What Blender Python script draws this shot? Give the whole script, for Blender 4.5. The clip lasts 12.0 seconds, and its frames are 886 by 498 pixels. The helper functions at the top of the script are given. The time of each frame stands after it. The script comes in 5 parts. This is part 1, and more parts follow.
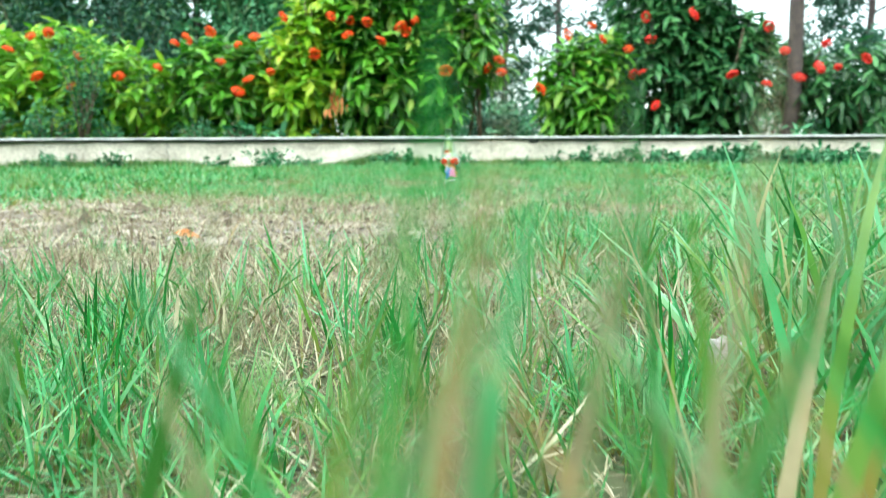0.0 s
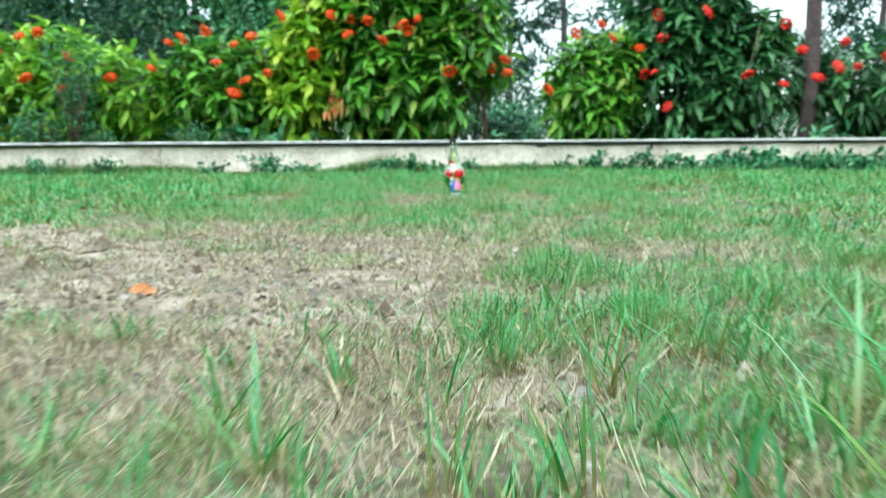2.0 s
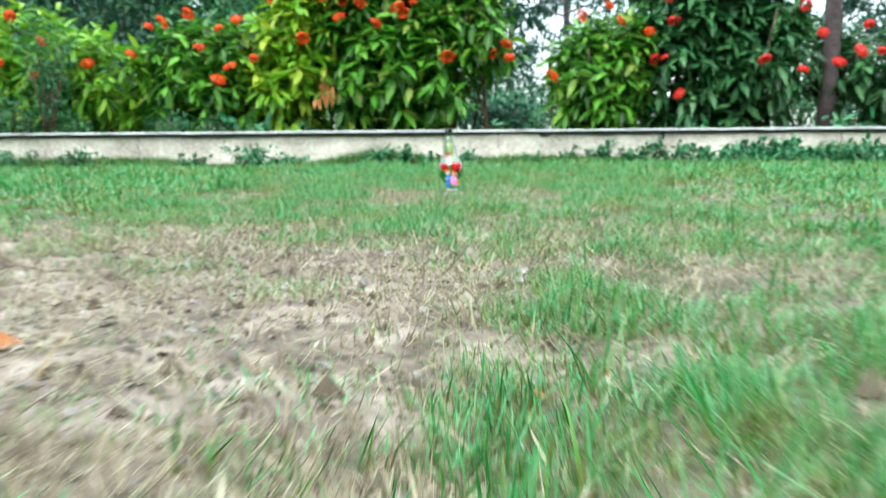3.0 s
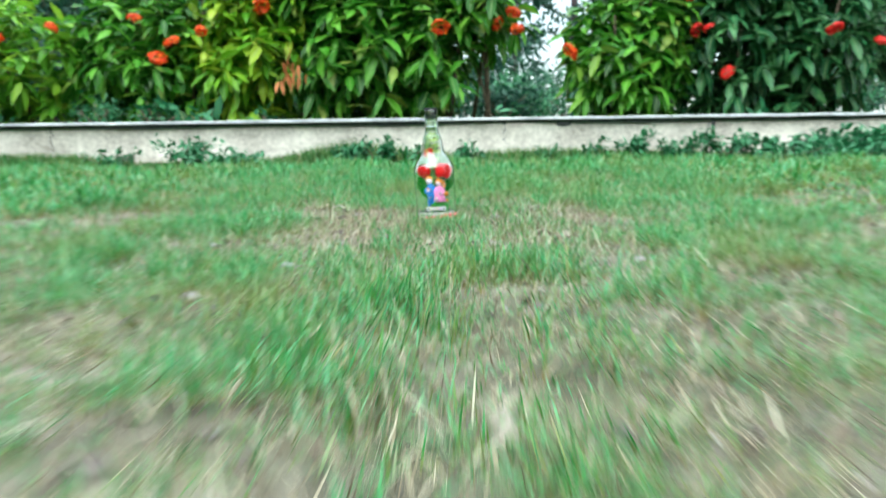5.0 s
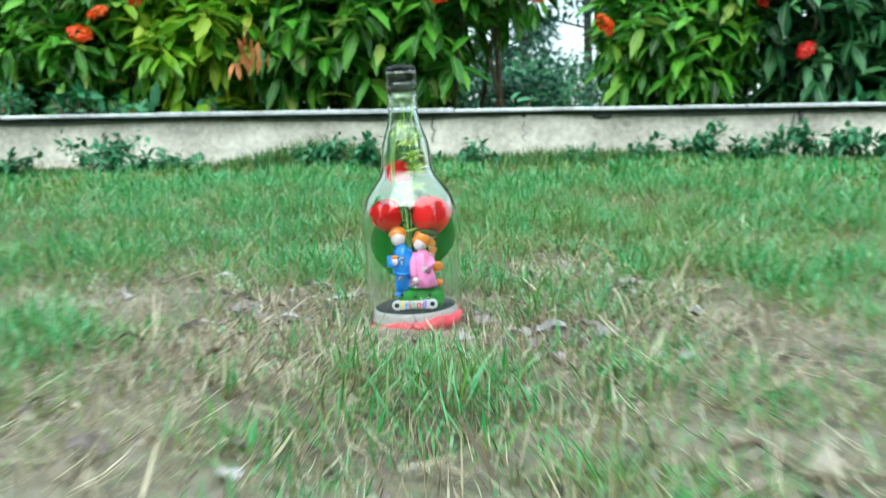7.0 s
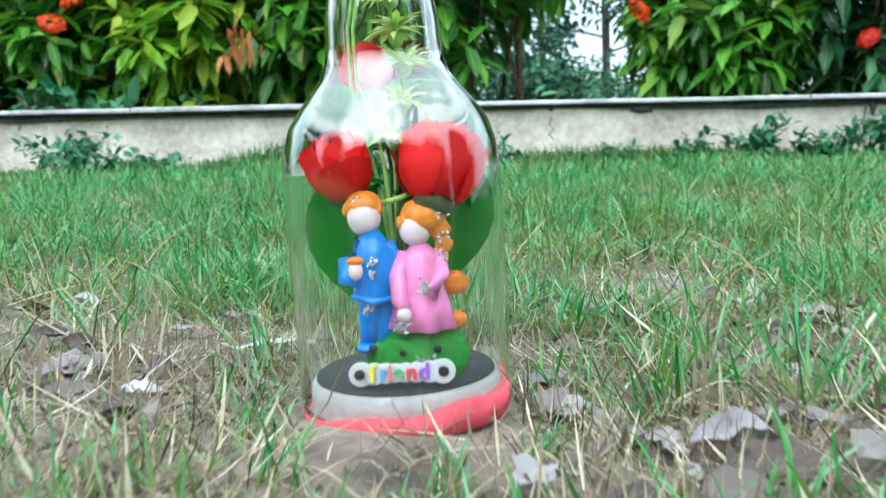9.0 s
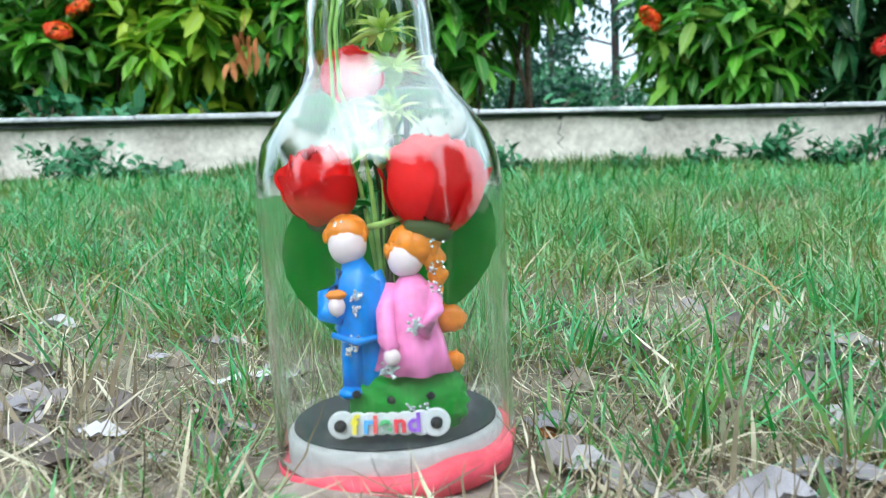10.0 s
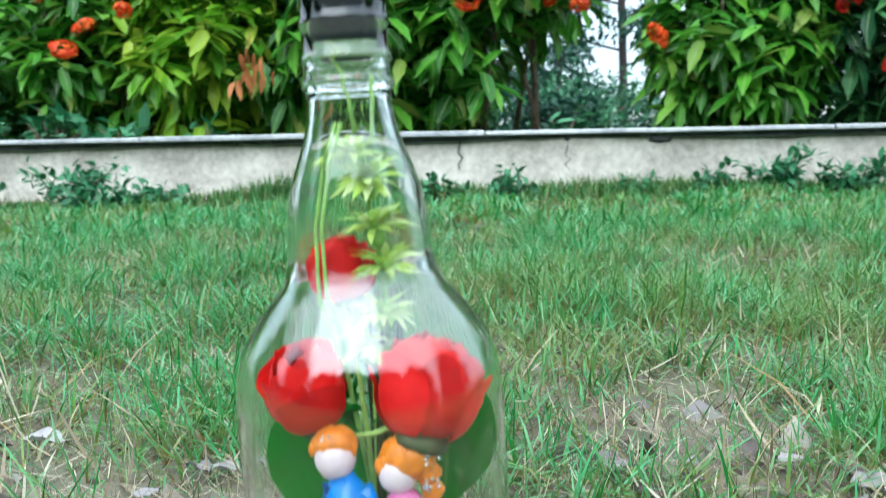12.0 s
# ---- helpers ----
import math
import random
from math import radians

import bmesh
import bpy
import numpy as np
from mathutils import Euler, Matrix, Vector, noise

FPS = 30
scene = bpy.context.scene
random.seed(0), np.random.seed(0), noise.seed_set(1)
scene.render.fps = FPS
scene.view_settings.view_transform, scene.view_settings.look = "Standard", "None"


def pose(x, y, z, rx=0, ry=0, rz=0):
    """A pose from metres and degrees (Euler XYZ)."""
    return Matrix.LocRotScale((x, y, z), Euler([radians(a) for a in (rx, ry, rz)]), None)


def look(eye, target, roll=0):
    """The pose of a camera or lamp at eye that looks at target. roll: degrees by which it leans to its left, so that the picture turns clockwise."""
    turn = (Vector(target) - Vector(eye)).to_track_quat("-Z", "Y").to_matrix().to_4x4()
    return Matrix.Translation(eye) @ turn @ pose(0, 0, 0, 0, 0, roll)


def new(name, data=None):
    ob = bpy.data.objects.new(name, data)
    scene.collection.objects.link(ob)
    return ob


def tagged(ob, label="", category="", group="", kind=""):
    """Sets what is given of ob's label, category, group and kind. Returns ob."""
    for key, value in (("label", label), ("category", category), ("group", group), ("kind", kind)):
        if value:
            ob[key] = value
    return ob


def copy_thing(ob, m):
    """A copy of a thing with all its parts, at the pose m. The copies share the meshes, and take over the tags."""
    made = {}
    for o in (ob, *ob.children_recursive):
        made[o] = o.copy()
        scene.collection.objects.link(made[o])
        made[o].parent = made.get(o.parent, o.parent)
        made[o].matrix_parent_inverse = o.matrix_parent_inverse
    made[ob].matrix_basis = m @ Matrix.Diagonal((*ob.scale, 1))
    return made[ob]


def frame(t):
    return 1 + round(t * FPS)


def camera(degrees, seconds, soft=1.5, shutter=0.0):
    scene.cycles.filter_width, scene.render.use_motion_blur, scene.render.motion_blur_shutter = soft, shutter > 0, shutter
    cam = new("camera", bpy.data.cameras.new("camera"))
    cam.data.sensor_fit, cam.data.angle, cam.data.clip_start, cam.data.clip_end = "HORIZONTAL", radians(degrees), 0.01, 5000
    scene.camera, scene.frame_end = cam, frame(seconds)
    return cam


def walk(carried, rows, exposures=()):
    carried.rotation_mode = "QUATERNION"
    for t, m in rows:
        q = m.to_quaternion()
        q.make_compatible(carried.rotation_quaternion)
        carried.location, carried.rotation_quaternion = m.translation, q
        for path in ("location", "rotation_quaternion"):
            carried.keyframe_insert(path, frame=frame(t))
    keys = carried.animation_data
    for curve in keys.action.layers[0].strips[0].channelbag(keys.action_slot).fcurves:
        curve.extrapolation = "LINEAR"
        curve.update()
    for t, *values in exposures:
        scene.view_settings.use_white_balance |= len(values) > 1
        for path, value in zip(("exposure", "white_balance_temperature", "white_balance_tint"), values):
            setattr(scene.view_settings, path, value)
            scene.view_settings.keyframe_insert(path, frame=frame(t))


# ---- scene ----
cam = camera(55.0, 12.0, soft=0.9, shutter=1.0)
# a small lens set close to the turf: near blades melt, the bed behind stays a little soft
cam.data.dof.use_dof = True
cam.data.dof.focus_distance = 0.4
cam.data.dof.aperture_fstop = cam.data.lens / 1000 / 0.0016
PATH = [
    (0, (0.053, -0.058, 0.036), (0.015, 1.927, -0.198), -0.3),
    (0.5, (0.05, -0.036, 0.05), (0.007, 1.95, -0.187), -0.4),
    (1, (0.042, 0.012, 0.071), (0.0, 1.997, -0.163), -0.3),
    (1.5, (0.038, 0.068, 0.097), (0.001, 2.05, -0.167), -0.5),
    (2, (0.045, 0.176, 0.094), (-0.001, 2.16, -0.151), -0.4),
    (2.5, (0.055, 0.327, 0.1), (0.008, 2.31, -0.16), -0.6),
    (3, (0.057, 0.52, 0.093), (0.009, 2.501, -0.175), -0.5),
    (5, (0.077, 1.587, 0.074), (0.025, 3.566, -0.21), -0.8),
    (5.5, (0.076, 1.937, 0.072), (0.022, 3.916, -0.212), -0.8),
    (6, (0.077, 2.175, 0.075), (0.02, 4.154, -0.213), -0.9),
    (6.5, (0.074, 2.379, 0.077), (0.014, 4.356, -0.222), -0.9),
    (8.5, (0.047, 2.935, -0.01), (-0.021, 4.918, -0.261), -1.1),
    (9, (0.05, 2.971, -0.005), (-0.042, 4.953, -0.256), -1.1),
    (9.5, (0.051, 2.994, -0.002), (-0.052, 4.977, -0.246), -1.1),
    (10, (0.053, 3.01, -0.002), (-0.059, 4.993, -0.236), -1.0),
    (10.5, (0.053, 3.022, 0.002), (-0.064, 5.006, -0.222), -0.8),
    (11, (0.053, 3.033, 0.02), (-0.067, 5.016, -0.212), -0.7),
    (11.5, (0.054, 3.038, 0.041), (-0.072, 5.02, -0.191), -1.0),
    (12, (0.056, 3.038, 0.058), (-0.073, 5.02, -0.171), -1.1),
]
walk(cam, [(t, look(eye, target, roll)) for t, eye, target, roll in PATH], exposures=[(0.0, 1.35, 6350, -6), (0.5, 1.25, 6400, -7), (1.0, 1.12, 6350, -4), (1.5, 1.05, 6200, -6), (2.0, 1.03, 6150, -4), (3.0, 1.07, 6200, 2), (6.0, 0.85, 5950, -4), (6.5, 0.8, 5950, -5), (9.0, 0.78, 5800, 2), (11.0, 0.77, 5750, 2), (12.0, 0.75, 5700, 2)])

# ---- world and light: a bright overcast day ----
world = bpy.data.worlds.new("world")
scene.world = world
world.use_nodes = True
wn, wl = world.node_tree.nodes, world.node_tree.links
sky = wn.new("ShaderNodeTexSky")
sky.sky_type, sky.sun_disc = "NISHITA", False
sky.sun_elevation, sky.sun_rotation = radians(55), radians(200)
sky_bg = wn["Background"]
sky_bg.inputs["Strength"].default_value = 0.06
wl.new(sky.outputs[0], sky_bg.inputs["Color"])
cloud_bg = wn.new("ShaderNodeBackground")
cloud_bg.inputs["Color"].default_value = (0.93, 0.98, 1.0, 1)
cloud_bg.inputs["Strength"].default_value = 0.95
# an overcast sky is brighter overhead than at the horizon
sky_dir, sky_up = wn.new("ShaderNodeTexCoord"), wn.new("ShaderNodeSeparateXYZ")
sky_mul = wn.new("ShaderNodeMath")
sky_mul.operation, sky_mul.use_clamp = "MULTIPLY_ADD", False
wl.new(sky_dir.outputs["Generated"], sky_up.inputs[0])
wl.new(sky_up.outputs[2], sky_mul.inputs[0])
sky_mul.inputs[1].default_value, sky_mul.inputs[2].default_value = 1.75, 0.4
wl.new(sky_mul.outputs[0], cloud_bg.inputs["Strength"])
both = wn.new("ShaderNodeAddShader")
wl.new(sky_bg.outputs[0], both.inputs[0])
wl.new(cloud_bg.outputs[0], both.inputs[1])
wl.new(both.outputs[0], wn["World Output"].inputs["Surface"])

sun = new("sun", bpy.data.lights.new("sun", "SUN"))
sun.data.energy, sun.data.angle, sun.data.color = 1.5, radians(60), (1.0, 0.97, 0.91)
sun.matrix_world = look((-3, -5, 9), (0, 3, 0))


# ---- materials ----
def mat(name, rough=0.6, metal=0.0):
    m = bpy.data.materials.new(name)
    m.use_nodes = True
    b = m.node_tree.nodes["Principled BSDF"]
    b.inputs["Roughness"].default_value, b.inputs["Metallic"].default_value = rough, metal
    return m, m.node_tree.nodes, m.node_tree.links, b


def ramp(nodes, stops):
    r = nodes.new("ShaderNodeValToRGB")
    while len(r.color_ramp.elements) < len(stops):
        r.color_ramp.elements.new(0.5)
    for e, (p, c) in zip(r.color_ramp.elements, stops):
        e.position, e.color = p, (*c, 1)
    return r


def noise_tex(nodes, links, scale, detail=4, rough=0.6, coords="Object"):
    tc, n = nodes.new("ShaderNodeTexCoord"), nodes.new("ShaderNodeTexNoise")
    n.inputs["Scale"].default_value, n.inputs["Detail"].default_value, n.inputs["Roughness"].default_value = scale, detail, rough
    links.new(tc.outputs[coords], n.inputs["Vector"])
    return n


def bump(nodes, links, b, height, strength, distance):
    u = nodes.new("ShaderNodeBump")
    u.inputs["Strength"].default_value, u.inputs["Distance"].default_value = strength, distance
    links.new(height, u.inputs["Height"])
    links.new(u.outputs[0], b.inputs["Normal"])


def math_node(nodes, links, op, a, b=None, v=0.0):
    n = nodes.new("ShaderNodeMath")
    n.operation = op
    links.new(a, n.inputs[0])
    if b is None:
        n.inputs[1].default_value = v
    else:
        links.new(b, n.inputs[1])
    return n.outputs[0]


def foliage(name, stops, rough=0.45, through_light=0.3, rib=0.0, base=None, sheen=0.3, drift=None):
    """Leaf or blade: colour by piece, a paler rib or a dry foot along the UV, light shining through."""
    m, n, l, b = mat(name, rough)
    geo, oi = n.new("ShaderNodeNewGeometry"), n.new("ShaderNodeObjectInfo")
    mixed = math_node(n, l, "FRACT", math_node(n, l, "ADD", geo.outputs["Random Per Island"], oi.outputs["Random"]))
    b.inputs["Specular IOR Level"].default_value = sheen
    r = ramp(n, stops)
    l.new(mixed, r.inputs[0])
    colour = r.outputs[0]
    if drift:
        # whole patches turn another shade
        wide_n = noise_tex(n, l, 5.5, 2)
        wr = ramp(n, [(0.5, (0, 0, 0)), (0.68, (0.75, 0.75, 0.75))])
        l.new(wide_n.outputs[0], wr.inputs[0])
        dm = n.new("ShaderNodeMixRGB")
        l.new(wr.outputs[0], dm.inputs[0])
        l.new(colour, dm.inputs[1])
        dm.inputs[2].default_value = (*drift, 1)
        colour = dm.outputs[0]
    fine = noise_tex(n, l, 60, 3)
    dapple = n.new("ShaderNodeMixRGB")
    dapple.blend_type = "MULTIPLY"
    dapple.inputs[0].default_value = 0.5
    fr = ramp(n, [(0.3, (0.6, 0.6, 0.55)), (0.7, (1.15, 1.15, 1.1))])
    l.new(fine.outputs[0], fr.inputs[0])
    l.new(colour, dapple.inputs[1])
    l.new(fr.outputs[0], dapple.inputs[2])
    colour = dapple.outputs[0]
    uv = n.new("ShaderNodeTexCoord")
    sep = n.new("ShaderNodeSeparateXYZ")
    l.new(uv.outputs["UV"], sep.inputs[0])
    if rib:
        off = math_node(n, l, "ABSOLUTE", math_node(n, l, "SUBTRACT", sep.outputs[0], v=0.5))
        rr = ramp(n, [(0.0, (rib, rib, rib)), (0.09, (0, 0, 0))])
        l.new(off, rr.inputs[0])
        mx = n.new("ShaderNodeMixRGB")
        l.new(rr.outputs[0], mx.inputs[0])
        l.new(colour, mx.inputs[1])
        mx.inputs[2].default_value = (0.4, 0.5, 0.2, 1)
        colour = mx.outputs[0]
    if base:
        br = ramp(n, [(0.06, (0.9, 0.9, 0.9)), (0.48, (0, 0, 0))])
        l.new(sep.outputs[1], br.inputs[0])
        mx = n.new("ShaderNodeMixRGB")
        l.new(br.outputs[0], mx.inputs[0])
        l.new(colour, mx.inputs[1])
        mx.inputs[2].default_value = (*base, 1)
        colour = mx.outputs[0]
    l.new(colour, b.inputs["Base Color"])
    tr, mix = n.new("ShaderNodeBsdfTranslucent"), n.new("ShaderNodeMixShader")
    mix.inputs[0].default_value = through_light
    l.new(colour, tr.inputs["Color"])
    l.new(b.outputs[0], mix.inputs[1])
    l.new(tr.outputs[0], mix.inputs[2])
    l.new(mix.outputs[0], n["Material Output"].inputs["Surface"])
    return m


def mottled(name, dark, light, scale, rough=0.8, relief=0.3, distance=0.004, fine=120.0):
    m, n, l, b = mat(name, rough)
    big, small = noise_tex(n, l, scale, 6), noise_tex(n, l, fine, 4)
    both_n = math_node(n, l, "ADD", math_node(n, l, "MULTIPLY", big.outputs[0], v=0.65), math_node(n, l, "MULTIPLY", small.outputs[0], v=0.35))
    r = ramp(n, [(0.36, dark), (0.62, light)])
    l.new(both_n, r.inputs[0])
    l.new(r.outputs[0], b.inputs["Base Color"])
    bump(n, l, b, both_n, relief, distance)
    return m


SOIL = mottled("soil", (0.02, 0.03, 0.011), (0.085, 0.1, 0.042), 9.0, 0.95, 0.9, 0.01, 90.0)
# thatch and moss tint the soil under the turf; worn bare earth is paler
sn_, sl_ = SOIL.node_tree.nodes, SOIL.node_tree.links
dust = noise_tex(sn_, sl_, 14.0, 5)
dust_ramp = ramp(sn_, [(0.3, (0.06, 0.045, 0.036)), (0.5, (0.19, 0.15, 0.12)), (0.7, (0.42, 0.355, 0.31))])
sl_.new(dust.outputs[0], dust_ramp.inputs[0])
worn, soil_mix = sn_.new("ShaderNodeAttribute"), sn_.new("ShaderNodeMixRGB")
worn.attribute_name = "worn"
was = sn_["Principled BSDF"].inputs["Base Color"].links[0].from_socket
sl_.new(worn.outputs["Fac"], soil_mix.inputs[0])
sl_.new(was, soil_mix.inputs[1])
sl_.new(dust_ramp.outputs[0], soil_mix.inputs[2])
sl_.new(soil_mix.outputs[0], sn_["Principled BSDF"].inputs["Base Color"])
PLASTER = mottled("weathered_plaster", (0.33, 0.29, 0.245), (0.82, 0.755, 0.665), 3.5, 0.9, 0.35, 0.006, 45.0)
COPING = mottled("coping_stone", (0.26, 0.265, 0.275), (0.62, 0.62, 0.63), 6.0, 0.85, 0.4, 0.005, 60.0)
# colours broken mortar and cracks, and the shadow strip under the coping
PATCH = mottled("dark_mortar_and_shadow", (0.025, 0.025, 0.028), (0.12, 0.12, 0.125), 20.0, 0.9, 0.4, 0.003)
BARK = mottled("bark", (0.03, 0.022, 0.024), (0.1, 0.075, 0.075), 9.0, 0.95, 0.9, 0.012, 60.0)
TWIG = mottled("twig_wood", (0.05, 0.035, 0.025), (0.2, 0.15, 0.1), 30.0, 0.9, 0.5, 0.002)
GRASS = foliage("grass_blade", [(0.0, (0.012, 0.11, 0.016)), (0.22, (0.022, 0.2, 0.027)), (0.45, (0.042, 0.3, 0.055)), (0.68, (0.125, 0.44, 0.2)), (0.8, (0.24, 0.46, 0.22)), (0.88, (0.12, 0.31, 0.04)), (0.95, (0.19, 0.28, 0.065)), (1.0, (0.31, 0.27, 0.11))], 0.36, 0.3, 0.0, (0.33, 0.17, 0.05), 0.5, (0.19, 0.25, 0.06))
# darker grass colours, with the shade at the wall's foot put in
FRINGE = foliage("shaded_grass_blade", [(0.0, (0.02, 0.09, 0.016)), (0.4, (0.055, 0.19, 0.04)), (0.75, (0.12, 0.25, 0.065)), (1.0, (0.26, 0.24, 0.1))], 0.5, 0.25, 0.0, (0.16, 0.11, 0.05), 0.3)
STRAW = foliage("dry_grass", [(0.0, (0.09, 0.068, 0.045)), (0.35, (0.24, 0.185, 0.12)), (0.7, (0.46, 0.39, 0.27)), (0.88, (0.64, 0.58, 0.45)), (1.0, (0.14, 0.24, 0.07))], 0.7, 0.25)
LEAF_YELLOW = foliage("shrub_leaf_yellow_green", [(0.0, (0.08, 0.26, 0.008)), (0.5, (0.19, 0.42, 0.015)), (1.0, (0.38, 0.48, 0.035))], 0.4, 0.3, 0.5)
LEAF_LIME = foliage("shrub_leaf_lime", [(0.0, (0.07, 0.24, 0.012)), (0.5, (0.15, 0.4, 0.02)), (1.0, (0.33, 0.5, 0.04))], 0.4, 0.3, 0.5)
LEAF_GREEN = foliage("shrub_leaf_green", [(0.0, (0.012, 0.065, 0.006)), (0.42, (0.052, 0.23, 0.014)), (0.85, (0.15, 0.41, 0.03)), (1.0, (0.28, 0.36, 0.065))], 0.38, 0.28, 0.5)
LEAF_DARK = foliage("shrub_leaf_deep_green", [(0.0, (0.006, 0.036, 0.012)), (0.5, (0.026, 0.13, 0.042)), (1.0, (0.1, 0.28, 0.09))], 0.36, 0.22, 0.4)
LEAF_TEAL = foliage("weed_leaf", [(0.0, (0.012, 0.085, 0.03)), (0.6, (0.035, 0.19, 0.075)), (1.0, (0.11, 0.32, 0.16))], 0.45, 0.25, 0.2)
LEAF_FAR = foliage("tree_leaf", [(0.0, (0.012, 0.05, 0.03)), (0.6, (0.03, 0.1, 0.065)), (1.0, (0.07, 0.16, 0.11))], 0.5, 0.25)
LEAF_DEAD = foliage("dead_leaf", [(0.0, (0.07, 0.05, 0.04)), (0.5, (0.17, 0.14, 0.135)), (1.0, (0.4, 0.37, 0.38))], 0.75, 0.1)
LEAF_PALE = foliage("bleached_leaf", [(0.0, (0.14, 0.12, 0.125)), (0.5, (0.27, 0.245, 0.265)), (1.0, (0.5, 0.47, 0.48))], 0.7, 0.1)
DRY_BLADE = foliage("withered_grass_blade", [(0.0, (0.42, 0.27, 0.1)), (0.5, (0.4, 0.33, 0.2)), (1.0, (0.5, 0.44, 0.3))], 0.6, 0.3)
LEAF_ORANGE = foliage("withered_leaf", [(0.0, (0.4, 0.13, 0.04)), (1.0, (0.5, 0.2, 0.07))], 0.7, 0.15)
PETAL = foliage("orange_red_petal", [(0.0, (0.5, 0.018, 0.004)), (0.5, (0.82, 0.06, 0.006)), (1.0, (0.95, 0.22, 0.02))], 0.5, 0.25)
PETAL_RED = foliage("scarlet_petal", [(0.0, (0.5, 0.008, 0.01)), (0.5, (0.8, 0.022, 0.02)), (1.0, (0.92, 0.09, 0.06))], 0.5, 0.25)
CRUMB = foliage("soil_crumb", [(0.0, (0.09, 0.068, 0.053)), (0.6, (0.23, 0.185, 0.15)), (1.0, (0.44, 0.39, 0.34))], 0.95, 0.0)


# ---- builders ----
def link_arrays(name, verts, faces, material, uvs=None, smooth=True):
    """A mesh from numpy corner arrays: faces is a list of index arrays of one corner count each."""
    me = bpy.data.meshes.new(name)
    me.vertices.add(len(verts))
    me.vertices.foreach_set("co", np.asarray(verts, np.float32).ravel())
    loops = np.concatenate([f.ravel() for f in faces])
    counts = np.concatenate([np.full(len(f), f.shape[1]) for f in faces])
    me.loops.add(len(loops))
    me.loops.foreach_set("vertex_index", loops.astype(np.int32))
    me.polygons.add(len(counts))
    me.polygons.foreach_set("loop_start", np.concatenate([[0], np.cumsum(counts)[:-1]]).astype(np.int32))
    if uvs is not None:
        layer = me.uv_layers.new(name="UVMap")
        layer.data.foreach_set("uv", np.asarray(uvs, np.float32)[loops].ravel())
    me.polygons.foreach_set("use_smooth", np.full(len(counts), smooth))
    me.materials.append(material)
    me.update(calc_edges=True)
    me.validate()
    return me


def from_bm(name, bm, *materials, smooth=True):
    me = bpy.data.meshes.new(name)
    for f in bm.faces:
        f.smooth = smooth
    bm.to_mesh(me)
    bm.free()
    for m in materials:
        me.materials.append(m)
    return me


def part(name, me, parent, label=""):
    ob = new(name, me)
    ob.parent = parent
    if label:
        ob["label"] = label
    return ob


def tube(bm, points, radii, sides=8, mat_index=0, folds=None, pleats=7):
    """A tapered tube along points; folds gives the depth of the pleats at each point."""
    rings, ref = [], Vector((0.13, 0.31, 0.94))
    pts = [Vector(p) for p in points]
    for i, p in enumerate(pts):
        d = (pts[min(i + 1, len(pts) - 1)] - pts[max(i - 1, 0)]).normalized()
        a = d.cross(ref if abs(d.dot(ref)) < 0.9 else Vector((1, 0, 0))).normalized()
        b = d.cross(a)
        deep = folds[i] if folds else 0.0
        rings.append([bm.verts.new(p + radii[i] * (1 + deep * math.cos(pleats * k * math.tau / sides + 0.6 * i)) * (math.cos(k * math.tau / sides) * a + math.sin(k * math.tau / sides) * b)) for k in range(sides)])
    for r0, r1 in zip(rings, rings[1:]):
        for k in range(sides):
            bm.faces.new((r0[k], r0[(k + 1) % sides], r1[(k + 1) % sides], r1[k])).material_index = mat_index
    for r in (rings[0][::-1], rings[-1]):
        bm.faces.new(r).material_index = mat_index


def lathe(bm, profile, sides=48, mat_index=0, closed=False):
    """Turns a profile of (r, z) round the z axis."""
    rings = [[bm.verts.new((r * math.cos(k * math.tau / sides), r * math.sin(k * math.tau / sides), z)) for k in range(sides)] for r, z in profile]
    if closed:
        rings.append(rings[0])
    for r0, r1 in zip(rings, rings[1:]):
        for k in range(sides):
            bm.faces.new((r0[k], r0[(k + 1) % sides], r1[(k + 1) % sides], r1[k])).material_index = mat_index
    return rings


def blob(bm, centre, size, mat_index=0, wobble=0.0, u=18, v=12, power=1.0, freq=3.0):
    """A rounded lump, closed at both poles."""
    c, rings = Vector(centre), []
    for j in range(1, v):
        a = math.pi * j / v
        ring = []
        for k in range(u):
            o = math.tau * k / u
            d = Vector((math.sin(a) ** power * math.cos(o), math.sin(a) ** power * math.sin(o), math.cos(a)))
            q = 1 + wobble * noise.noise(d * freq + c * 50)
            ring.append(bm.verts.new(c + Vector((d.x * size[0] * q, d.y * size[1] * q, d.z * size[2] * q))))
        rings.append(ring)
    top, bottom = bm.verts.new(c + Vector((0, 0, size[2]))), bm.verts.new(c - Vector((0, 0, size[2])))
    for r0, r1 in zip(rings, rings[1:]):
        for k in range(u):
            bm.faces.new((r0[k], r1[k], r1[(k + 1) % u], r0[(k + 1) % u])).material_index = mat_index
    for k in range(u):
        bm.faces.new((top, rings[0][k], rings[0][(k + 1) % u])).material_index = mat_index
        bm.faces.new((bottom, rings[-1][(k + 1) % u], rings[-1][k])).material_index = mat_index


RNG = np.random.default_rng(7)


def value_noise(x, y, scale, seed):
    """Smooth noise from 0 to 1 on the plan."""
    table = np.random.default_rng(seed).random((64, 64))
    u, v = np.asarray(x) * scale + 200.0, np.asarray(y) * scale + 200.0
    i, j = np.floor(u).astype(int), np.floor(v).astype(int)
    f, g = u - i, v - j
    f, g = f * f * (3 - 2 * f), g * g * (3 - 2 * g)
    i0, i1, j0, j1 = i % 64, (i + 1) % 64, j % 64, (j + 1) % 64
    return (table[i0, j0] * (1 - f) + table[i1, j0] * f) * (1 - g) + (table[i0, j1] * (1 - f) + table[i1, j1] * f) * g


